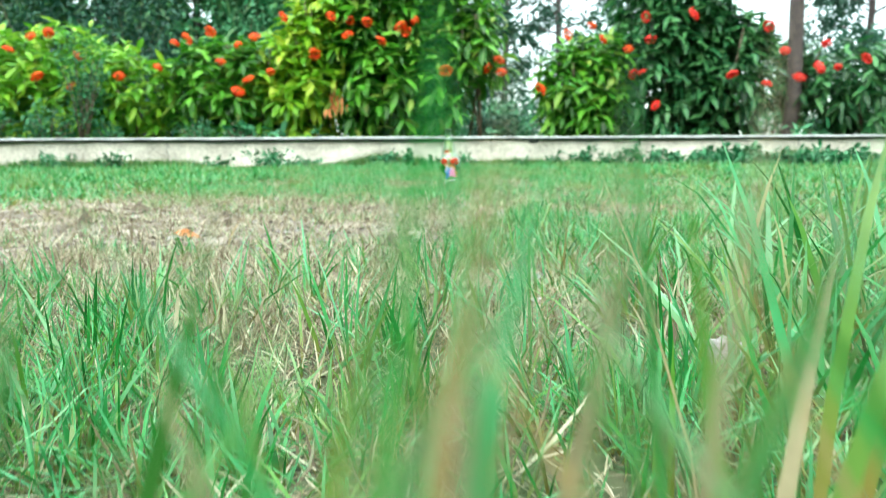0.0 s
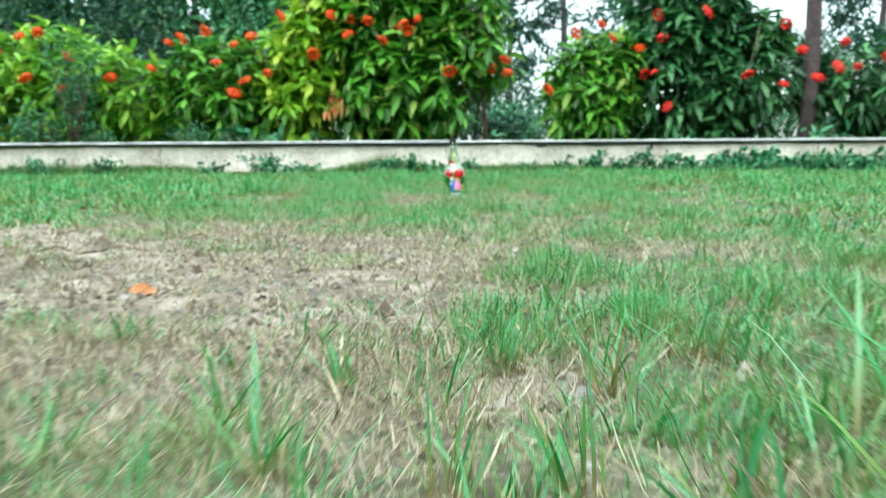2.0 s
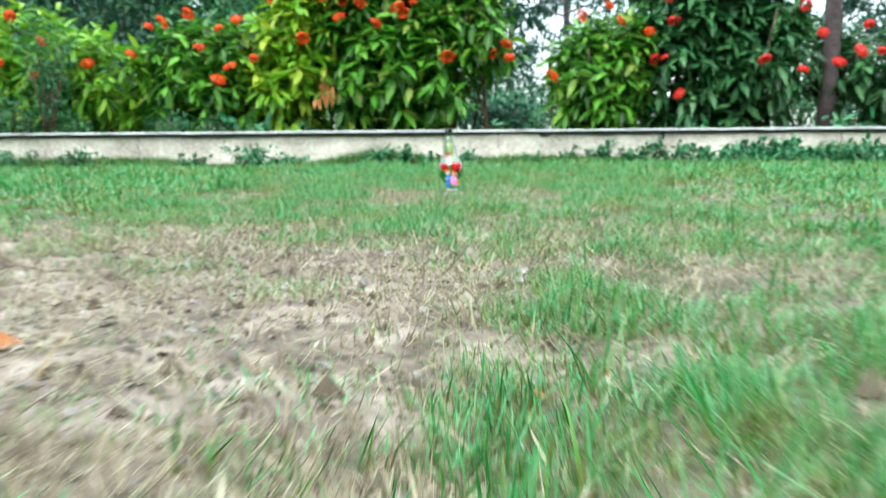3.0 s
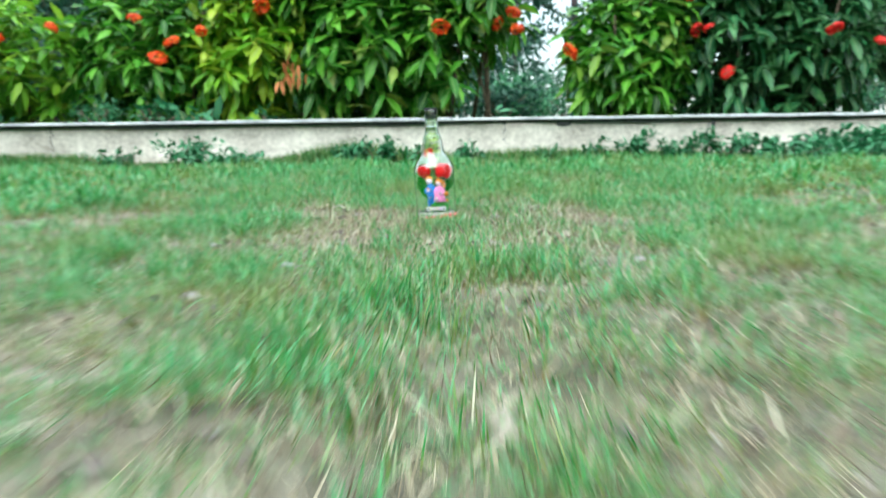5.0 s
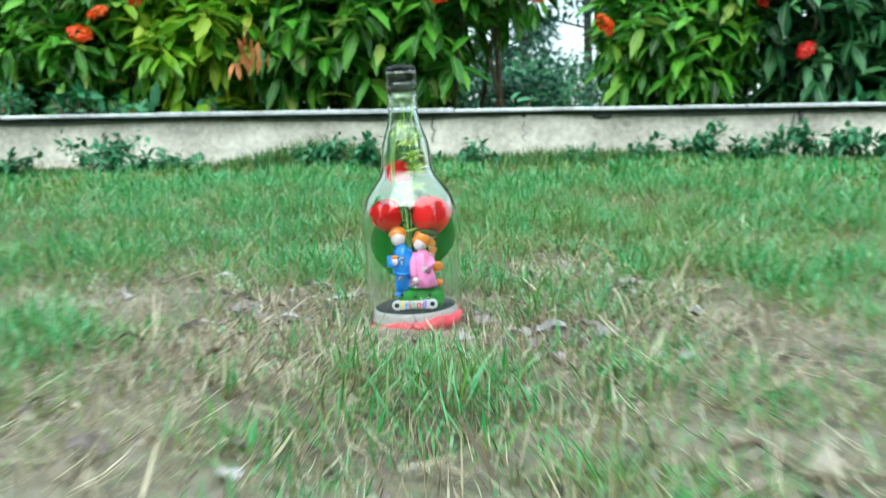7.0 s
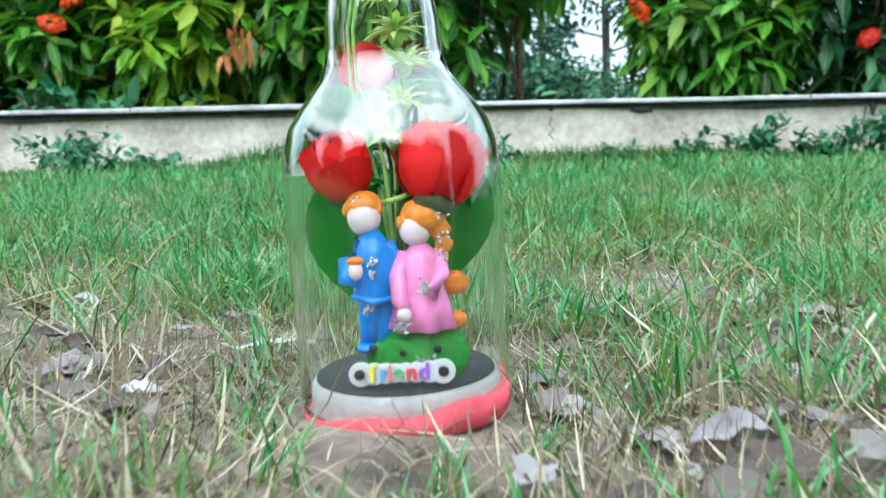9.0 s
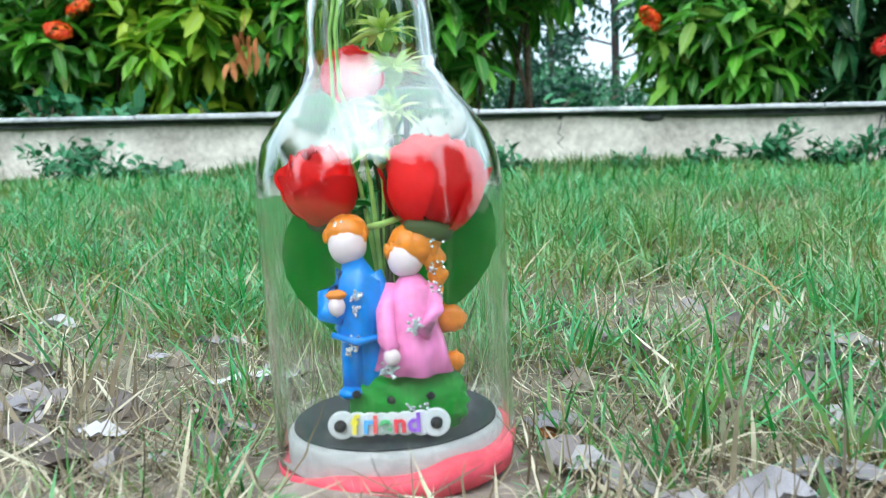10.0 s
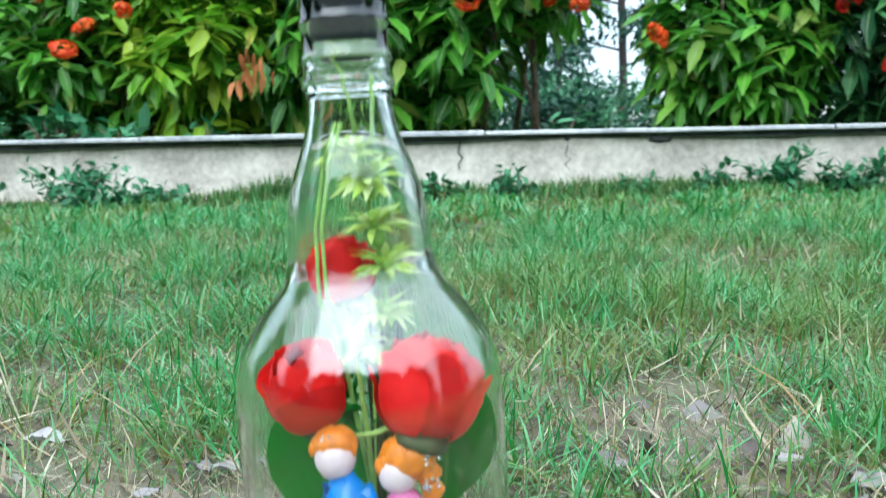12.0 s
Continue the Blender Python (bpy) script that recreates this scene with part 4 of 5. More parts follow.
tube(bm, [F(0.034, -0.0475), F(0.036, -0.055, 3.277), F(0.032, -0.063, 3.27)], [0.0036, 0.0036, 0.003], 10, 2)
blob(bm, F(0.0215, -0.070, 3.267), (0.003, 0.0026, 0.003), 0, 0.1)
blob(bm, F(0.0405, -0.0605, 3.288), (0.0065, 0.004, 0.005), 1, 0.3, 14, 9, 1, 6)
blob(bm, F(0.0425, -0.0755, 3.284), (0.0038, 0.004, 0.0036), 1, 0.25, 14, 9, 1, 6)
for x, z in ((0.0285, -0.060), (0.030, -0.0575), (0.0205, -0.0745), (0.022, -0.0755), (0.019, -0.0745)):
    glitter(bm, F(x, z, 3.2675), (0.0018, 0.0008, 0.0022), 14, 3, rnd)
for z in (-0.030, -0.04, -0.0465, -0.052):
    glitter(bm, F(0.0365, z, 3.2775), (0.003, 0.001, 0.0025), 9, 3, rnd)
part("figurine_body", from_bm("figurine_body", bm, SKIN, HAIR, ROSE_PAINT, SILVER), girl)

# the word tag
TAG = plain("white_plastic", (0.62, 0.63, 0.66), 0.3, spread=0.03)
tag = tagged(new("word_tag"), "white plastic word tag with coloured letters reading friend", "tag")
tag.matrix_world = PLACED @ Matrix.Translation(local(0.0205, -0.0925, 3.2625)) @ pose(0, 0, 0, 82, 0, 0) @ Matrix.Scale(0.88, 4)
bm = bmesh.new()
for x, rad in ((-0.0185, 0.0056), (-0.0125, 0.0050), (-0.0075, 0.0047), (-0.003, 0.0044), (0.0015, 0.0045), (0.0065, 0.0047), (0.0125, 0.0050), (0.0185, 0.0056)):
    ring = [[bm.verts.new((x + q * rad * math.cos(k * math.tau / 24), q * rad * math.sin(k * math.tau / 24), z)) for k in range(24)] for q, z in ((1, 0), (1.0, 0.0014), (0.9, 0.0018))]
    for a, b in zip(ring, ring[1:]):
        for k in range(24):
            bm.faces.new((a[k], a[(k + 1) % 24], b[(k + 1) % 24], b[k]))
    bm.faces.new(ring[2]), bm.faces.new(ring[0][::-1])
    bmesh.ops.translate(bm, verts=[v for r in ring for v in r], vec=(0, 0, 0.00003 * x * 1000))
part("plate", from_bm("plate", bm, TAG, smooth=False), tag)
for x in (-0.0188, 0.0188):
    bm = bmesh.new()
    lathe(bm, [(0.0001, 0.0018), (0.0024, 0.0018), (0.0024, 0.003), (0.0001, 0.0031)], 20)
    bmesh.ops.translate(bm, verts=bm.verts, vec=(x, 0, 0.0004))
    part("rivet", from_bm("rivet", bm, BLACK), tag, "black rivet")
for ch, x, colour in zip("friend", (-0.0145, -0.0100, -0.0063, -0.0038, 0.0019, 0.0075), ((0.85, 0.7, 0.05), (0.1, 0.4, 0.85), (0.85, 0.12, 0.12), (0.12, 0.5, 0.2), (0.75, 0.05, 0.08), (0.3, 0.1, 0.65))):
    cu = bpy.data.curves.new("letter", "FONT")
    cu.body, cu.size, cu.extrude, cu.offset = ch, 0.0104, 0.0004, 0.0003
    tmp = new("letter", cu)
    deps = bpy.context.evaluated_depsgraph_get()
    me = bpy.data.meshes.new_from_object(tmp.evaluated_get(deps))
    bpy.data.objects.remove(tmp)
    me.materials.clear()
    me.materials.append(plain("letter_paint", colour, 0.4, spread=0.05))
    ob = part("letter", me, tag)
    ob.location = (x, -0.0031, 0.0027)


# roses, leaves and sprigs inside the glass
RED = foliage("rose_petal", [(0.0, (0.6, 0.004, 0.006)), (0.5, (0.76, 0.008, 0.01)), (1.0, (0.88, 0.02, 0.018))], 0.55, 0.18)
SEPAL = plain("sepal_green", (0.05, 0.06, 0.018), 0.6, 0.3)
STEM = plain("pale_stem", (0.3, 0.5, 0.12), 0.5)
BIGLEAF = foliage("rose_leaf", [(0.0, (0.002, 0.14, 0.002)), (1.0, (0.005, 0.2, 0.004))], 0.5, 0.2, 0.15)
SPRIG = foliage("sprig_floret", [(0.0, (0.46, 0.64, 0.1)), (0.5, (0.62, 0.78, 0.22)), (1.0, (0.8, 0.88, 0.5))], 0.5, 0.25)


def rose(centre, radius, tilt, seed, label):
    r = random.Random(seed)
    thing = tagged(new("rose"), label, "flower", "roses in the bottle")
    thing.matrix_world = PLACED @ Matrix.Translation(centre) @ pose(0, 0, 0, *tilt)
    for k in range(17):
        # cupped petals wrapped round one another, the outer ones opening at the rim
        ringk = k / 16
        bm = bmesh.new()
        n, m_ = 11, 10
        start, shell = k * 2.4, 0.52 + 0.48 * ringk
        reach = radians(172 - 42 * ringk - r.uniform(0, 12))
        wide = 1.25 - 0.42 * ringk
        rows_ = []
        for j in range(m_):
            v = j / (m_ - 1)
            row = []
            for i in range(n):
                u = (i / (n - 1) - 0.5) * 2
                a = start + u * wide * math.sin(math.pi * (0.12 + 0.62 * v)) ** 0.7
                th = reach * (0.08 + 0.92 * v) * (1 - 0.1 * u * u * v)
                q = shell * (1 + 0.03 * noise.noise(Vector((a * 2.5, v * 3, k)))) + 0.06 * u * u * (k % 2) + 0.022 * v * math.sin(8 * a + 1.7 * k)
                roll = 0.22 * ringk * max(0.0, v - 0.78) / 0.22
                out = q * math.sin(th) + roll
                row.append(bm.verts.new((radius * out * math.cos(a), radius * out * math.sin(a), radius * (-q * math.cos(th) * (1.0 + 0.75 * (1 - ringk) * v) - 0.4 * roll + 0.025 * math.sin(5 * a + k) * v))))
            rows_.append(row)
        for r0, r1 in zip(rows_, rows_[1:]):
            for i in range(n - 1):
                bm.faces.new((r0[i], r0[i + 1], r1[i + 1], r1[i]))
        me = from_bm("petal", bm, RED)
        part("petal", me, thing)
    bm = bmesh.new()
    blob(bm, (0, 0, -0.92 * radius), (0.5 * radius, 0.5 * radius, 0.26 * radius), 0, 0.1)
    tube(bm, [(0, 0, -0.9 * radius), (0, 0.25 * radius, -1.15 * radius), (0, 0.6 * radius, -1.4 * radius)], [0.0016, 0.0013, 0.0012], 8)
    part("calyx", from_bm("calyx", bm, SEPAL), thing, "brownish green calyx")
    return thing


rose(local(-0.0072, -0.0105, 3.290), 0.0152, (12, -12, 30), 1, "fresh red rosebud inside the bottle")
rose(local(0.0362, -0.0105, 3.288), 0.0188, (14, 14, 100), 2, "large full red rose inside the bottle")
rose(local(0.004, 0.029, 3.302), 0.0128, (-10, -8, 10), 3, "small red rose high in the bottle")
for cx, cz, cy, ln, ang, bend in ((-0.0095, -0.013, 3.306, 0.062, 174, 0.0), (0.0425, -0.006, 3.308, 0.056, 186, 0.1)):
    bm = bmesh.new()
    rows_ = []
    for j in range(15):
        v = j / 14
        half = 0.0182 * math.sin(math.pi * v ** 0.8) ** 0.75 + 0.0004
        rows_.append([bm.verts.new((half * u * (1 + (0.035 if abs(u) > 0.9 and j % 2 else 0)), 0.012 * (half * u / 0.02) ** 2 * -1 + 0.004 * v, ln * v)) for u in (-1, -0.6, -0.2, 0, 0.2, 0.6, 1)])
    uvl = bm.loops.layers.uv.new("UVMap")
    for j in range(14):
        for i in range(6):
            f = bm.faces.new((rows_[j][i], rows_[j][i + 1], rows_[j + 1][i + 1], rows_[j + 1][i]))
            for lp, (a, b) in zip(f.loops, ((i, j), (i + 1, j), (i + 1, j + 1), (i, j + 1))):
                lp[uvl].uv = (a / 6, b / 14)
    leaf_ob = tagged(new("rose_leaf", from_bm("rose_leaf", bm, BIGLEAF)), "broad glossy green rose leaf pressed against the glass", "leaf", "leaves in the bottle")
    leaf_ob.matrix_world = PLACED @ Matrix.Translation(local(cx, cz, cy)) @ pose(0, 0, 0, 0, ang, 0)
    leaf_ob["kind"] = ""
# bunch of stems behind the couple
stems = tagged(new("stem_bunch"), "bunch of thin green stems tied behind the figurines", "stems")
stems.matrix_world = PLACED
for k in range(13):
    a, b = rnd.uniform(-1, 1), rnd.uniform(-1, 1)
    bm = bmesh.new()
    tube(bm, [local(0.018 + 0.004 * a, -0.085, 3.300 + 0.004 * b), local(0.0165 + 0.004 * a, -0.045, 3.298 + 0.004 * b), local(0.016 + 0.011 * a, -0.01, 3.297 + 0.006 * b), local(0.012 + 0.016 * a, 0.018, 3.298 + 0.006 * b)], [0.001, 0.0011, 0.0009, 0.0006], 6)
    part("stem", from_bm("stem", bm, SEPAL if k % 3 else STEM), stems)
bm = bmesh.new()
tube(bm, [local(0.006, -0.0275, 3.29), local(0.0165, -0.025, 3.286), local(0.0255, -0.022, 3.29)], [0.0012, 0.0013, 0.001], 8)
part("tie", from_bm("tie", bm, STEM), stems, "pale green tie")
r_ = np.random.default_rng(9)
pos = np.stack([r_.uniform(0.004, 0.028, 60), r_.uniform(3.29, 3.3, 60), r_.uniform(-0.03, 0.01, 60)], 1)
pos = np.array([local(p[0], p[2], p[1])[:] for p in pos])
part("leaflet", leaves_mesh("leaflet", pos, leaf_frames(r_.normal(0, 1, (60, 3)) + [0, 0, 0.7], r_.normal(0, 1, 60)), r_.uniform(0.006, 0.011, 60), TEMPLATES[0], BIGLEAF), stems)
# upright sprig with starry pale florets, and two loose stalks in the neck
sprig = tagged(new("flower_sprig"), "upright sprig of starry pale green-white florets in the neck", "flower")
sprig.matrix_world = PLACED
bm = bmesh.new()
tube(bm, [local(0.022, 0.0, 3.297), local(0.020, 0.03, 3.296), local(0.0165, 0.05, 3.295), local(0.0145, 0.072, 3.295)], [0.0011, 0.001, 0.0009, 0.0006], 8)
part("stalk", from_bm("stalk", bm, STEM), sprig)
for x, z, s in ((0.011, 0.068, 0.0125), (0.0165, 0.0595, 0.0125), (0.0185, 0.044, 0.0125), (0.0215, 0.031, 0.0115), (0.0205, 0.013, 0.0115), (0.0165, 0.002, 0.011)):
    # starry heads: strap petals in two rows round a swollen green cup
    n = 44
    a, up = r_.uniform(0, 6.28, n), np.where(np.arange(n) % 2, r_.uniform(0.7, 1.3, n), r_.uniform(0.05, 0.45, n))
    d = np.stack([np.cos(a), np.sin(a), up], 1)
    c = np.array(local(x, z, 3.293))
    head = part("floret", leaves_mesh("floret", c + 0.0018 * d, leaf_frames(d, r_.normal(0, 0.3, n)), r_.uniform(0.75, 1.05, n) * s, leaf_template(0.5, 1.05, 0.25), SPRIG), sprig)
    bm = bmesh.new()
    blob(bm, Vector(c) - Vector((0, 0, 0.002)), (0.0034, 0.0034, 0.0042), 0, 0.1, 12, 8)
    part("cup", from_bm("cup", bm, STEM), head, "swollen yellow-green cup")
for k, pts in enumerate((((0.004, 0.107), (0.008, 0.1), (0.0115, 0.09), (0.0135, 0.076)), ((0.0075, 0.08), (0.003, 0.066), (-0.0005, 0.045), (0.0, 0.02), (0.006, 0.0)), ((0.009, 0.08), (0.0045, 0.064), (0.0015, 0.045), (0.0025, 0.022), (0.01, 0.004)), ((0.019, 0.094), (0.0192, 0.086), (0.019, 0.074)))):
    stalk = tagged(new("loose_stalk"), "loose pale green stalk bent inside the bottle neck", "stalk", "stalks in the neck")
    stalk.matrix_world = PLACED
    bm = bmesh.new()
    tube(bm, [local(x, z, 3.286) for x, z in pts], [0.0007] * len(pts), 7)
    part("stalk", from_bm("stalk", bm, STEM), stalk)


# ---- litter on the lawn ----
def spot(x, y):
    """A place on the plan: things round the bottle lie closer in, the rest a little further on."""
    return (0.025 + 0.885 * (x - 0.025), 3.28 + 0.9 * (y - 3.28)) if y > 2.9 else (x, y + 0.05)


def dead_leaf_mesh(seed, material):
    r = np.random.default_rng(seed)
    s = np.linspace(0, 1, 9)
    half = 0.26 * np.sin(np.pi * s ** 0.85) ** 0.8 + 0.006
    v, uv, q = [], [], []
    cr, ct = r.uniform(0.2, 1.3), r.uniform(-0.6, 0.9)
    for i, (a, h) in enumerate(zip(s, half)):
        for u in (-1, -0.5, 0, 0.5, 1):
            hh = h * (1 + 0.2 * r.normal() * abs(u))
            v.append((a - 0.5, hh * u, cr * 0.28 * (h * u / 0.26) ** 2 * 0.5 + ct * 0.3 * (a - 0.5) ** 2 + 0.028 * r.normal() + 0.02 * math.sin(9 * a + 3 * u)))
            uv.append((u * 0.5 + 0.5, a))
    for i in range(8):
        for j in range(4):
            q.append((5 * i + j, 5 * i + 5 + j, 5 * i + 6 + j, 5 * i + 1 + j))
    v = np.array(v)
    v[:, 2] -= v[:, 2].min()
    return link_arrays("dead_leaf", v, [np.array(q)], material, uv)


DEAD = [dead_leaf_mesh(k, LEAF_DEAD) for k in range(6)]
BLEACHED = [dead_leaf_mesh(k, LEAF_PALE) for k in (31, 32, 33, 34)]
ORANGE = [dead_leaf_mesh(k, LEAF_ORANGE) for k in (11, 12)]


def stalk_mesh(material):
    bm = bmesh.new()
    tube(bm, [(0.49, 0, 0.05), (0.62, 0.02, 0.08), (0.74, 0.06, 0.06)], [0.018, 0.014, 0.01], 5)
    return from_bm("stalk", bm, material)


STALK = stalk_mesh(TWIG)


def put_leaf(x, y, size, turn, tip, me, label):
    x, y = spot(x, y)
    thing = tagged(new("dead_leaf"), label, "dead leaf", "fallen leaves on the lawn")
    thing.matrix_world = Matrix.Translation((x, y, float(ground_z(x, y)) + 0.006)) @ pose(0, 0, 0, tip, 0.5 * tip, turn) @ Matrix.Scale(0.58 * size, 4)
    part("leaf_blade", me, thing)
    part("stalk", STALK, thing)


GREY = "curled grey-brown dead leaf lying on bare soil"
for k, (x, y, size, turn) in enumerate([(-0.1, 3.28, 0.06, 20), (-0.155, 3.357, 0.04, 140), (0.139, 3.2, 0.055, 15), (0.165, 3.225, 0.07, -20), (0.095, 3.29, 0.04, 30), (0.07, 3.2, 0.045, 60), (0.098, 3.21, 0.03, 170), (0.035, 3.095, 0.05, 5),
                                     (0.125, 3.48, 0.05, 70), (0.2, 3.24, 0.06, 40), (-0.07, 3.2, 0.03, 100), (-0.19, 3.27, 0.05, 10), (0.092, 2.767, 0.05, 0), (0.037, 2.613, 0.035, 80), (-0.143, 2.586, 0.05, 30), (-0.05, 2.9, 0.04, 120),
                                     (0.17, 2.95, 0.05, 60), (-0.072, 1.449, 0.04, 40), (-0.2, 1.62, 0.05, 10), (-0.33, 1.75, 0.05, 75), (-0.12, 1.95, 0.06, 150), (-0.06, 2.2, 0.05, 40), (0.1, 2.3, 0.04, 95), (-0.28, 2.1, 0.05, 15), (0.02, 1.1, 0.035, 55),
                                     (-0.5, 1.4, 0.05, 130), (-0.62, 1.9, 0.05, 20), (0.3, 2.6, 0.05, 35), (-0.3, 2.8, 0.04, 65), (0.42, 3.05, 0.05, 15), (-0.42, 3.1, 0.05, 80), (0.26, 3.45, 0.05, 5), (-0.01, 0.75, 0.03, 10), (-0.15, 1.2, 0.04, 110), (-0.073, 0.527, 0.03, 10)]):
    put_leaf(x, y, size, turn, random.uniform(-14, 14), DEAD[k % 6], GREY)
for k, (x, y, size, turn) in enumerate([(0.152, 3.251, 0.052, 10), (0.184, 3.283, 0.057, -20), (0.212, 3.325, 0.034, 30), (0.087, 3.339, 0.044, 15), (0.105, 3.253, 0.018, 60), (-0.111, 3.32, 0.026, 5), (-0.177, 3.404, 0.019, 80), (-0.068, 3.389, 0.05, 25), (-0.12, 3.482, 0.028, 140), (-0.166, 3.348, 0.038, 20), (-0.054, 3.327, 0.028, 10), (-0.135, 3.443, 0.021, 60), (-0.236, 3.52, 0.036, 0)]):
    put_leaf(x, y, 1.25 * size, turn, (4, -7, 9)[k % 3], BLEACHED[k % 4], "bleached pale grey-mauve dead leaf lying on matted straw")
lr = random.Random(8)
for k in range(74):
    # smaller pieces, most of them close round the bottle
    x, y = lr.choice((lr.uniform(-0.24, -0.05), lr.uniform(0.08, 0.26), lr.uniform(0.08, 0.26))), lr.uniform(3.12, 3.5)
    if k > 62:
        x, y = lr.uniform(-0.3, 0.3), lr.uniform(2.2, 3.1)
    put_leaf(x, y, lr.uniform(0.018, 0.045), lr.uniform(0, 360), lr.uniform(-35, 35), DEAD[k % 6], GREY)
for k, (x, y, size, turn) in enumerate([(-0.385, 1.25, 0.08, 40), (0.11, 1.05, 0.035, 70), (0.08, 3.33, 0.02, 30)]):
    put_leaf(x, y, size, turn, 25, ORANGE[k % 2], "withered rusty orange-brown leaf on the dry lawn")

# pale pebble and twigs
PALE = mottled("pale_stone", (0.26, 0.22, 0.23), (0.46, 0.41, 0.42), 60.0, 0.8, 0.3, 0.002)
for x, y, s in ((0.2, 0.36, 0.018), (0.13, 1.55, 0.009), (-0.21, 2.4, 0.01), (0.147, 3.17, 0.008)):
    x, y = spot(x, y)
    bm = bmesh.new()
    blob(bm, (0, 0, 0), (s, s * 0.8, s * 0.6), 0, 0.4)
    ob = tagged(new("pebble", from_bm("pebble", bm, PALE)), "small pale pebble lying among the grass", "pebble", "pebbles on the lawn")
    ob.location = (x, y, float(ground_z(x, y)) + 0.3 * s)
for x, y, ln, a in ((-0.607, 1.63, 0.22, 10), (-0.5, 1.8, 0.16, -15), (0.03, 1.75, 0.14, 60), (-0.2, 2.0, 0.12, 120), (0.2, 3.36, 0.1, 15), (0.24, 2.9, 0.12, -40), (-0.25, 3.2, 0.09, 35), (0.16, 3.12, 0.07, -15)):
    bm = bmesh.new()
    x, y = spot(x, y)
    ca, sa = math.cos(radians(a)), math.sin(radians(a))
    pts = []
    for k in range(7):
        q = (k / 6 - 0.5) * ln
        px, py = x + ca * q + 0.006 * noise.noise(Vector((x, k, 1))), y + sa * q
        pts.append((px - x, py - y, float(ground_z(px, py)) - float(ground_z(x, y)) + 0.003 + 0.01 * (k % 3 == 1)))
    tube(bm, pts, [0.0022, 0.0022, 0.002, 0.0018, 0.0016, 0.0013, 0.0008], 6)
    ob = tagged(new("twig", from_bm("twig", bm, TWIG)), "thin dry brown twig lying on the lawn", "twig", "twigs on the lawn")
    ob.location = (x, y, float(ground_z(x, y)))


# ---- tufts of taller grass, each a thing of its own ----
def tuft(name, label, group, seed, n, height, material):
    """A tuft with each blade a part; built once under the lawn's edge and then copied."""
    r = np.random.default_rng(seed)
    thing = tagged(new(name), label, "grass tuft", group)
    one = lambda v: np.array([float(v)])
    for _ in range(n):
        me = blade_mesh("blade", one(r.normal(0, 0.011)), one(r.normal(0, 0.011)), one(-0.006), one(r.uniform(0, 6.28)), one(r.uniform(0.02, 0.55)), one(r.uniform(0.0, 1.5)), one(height * r.uniform(0.4, 1.05)), one(r.uniform(0.0015, 0.0032)), material)
        part("blade", me, thing)
    return thing


GREEN_TUFT, GREEN_GROUP = "tuft of taller blue-green grass blades in the lawn", "grass tufts in the lawn"
DRY_TUFT, DRY_GROUP = "tuft of dry straw-coloured grass on the lawn", "dry grass tufts in the lawn"
TUFTS = [tuft("grass_tuft", GREEN_TUFT, GREEN_GROUP, k, 20, h, GRASS) for k, h in enumerate((0.1, 0.085, 0.07, 0.095, 0.06))]
DRY_TUFTS = [tuft("dry_grass_tuft", DRY_TUFT, DRY_GROUP, 20 + k, 14, h, STRAW) for k, h in enumerate((0.07, 0.055))]
for k, ob in enumerate(TUFTS + DRY_TUFTS):
    ox, oy = 0.5 + 0.09 * k, 1.9 + 0.31 * (k % 3)
    ob.matrix_world = Matrix.Translation((ox, oy, float(ground_z(ox, oy))))
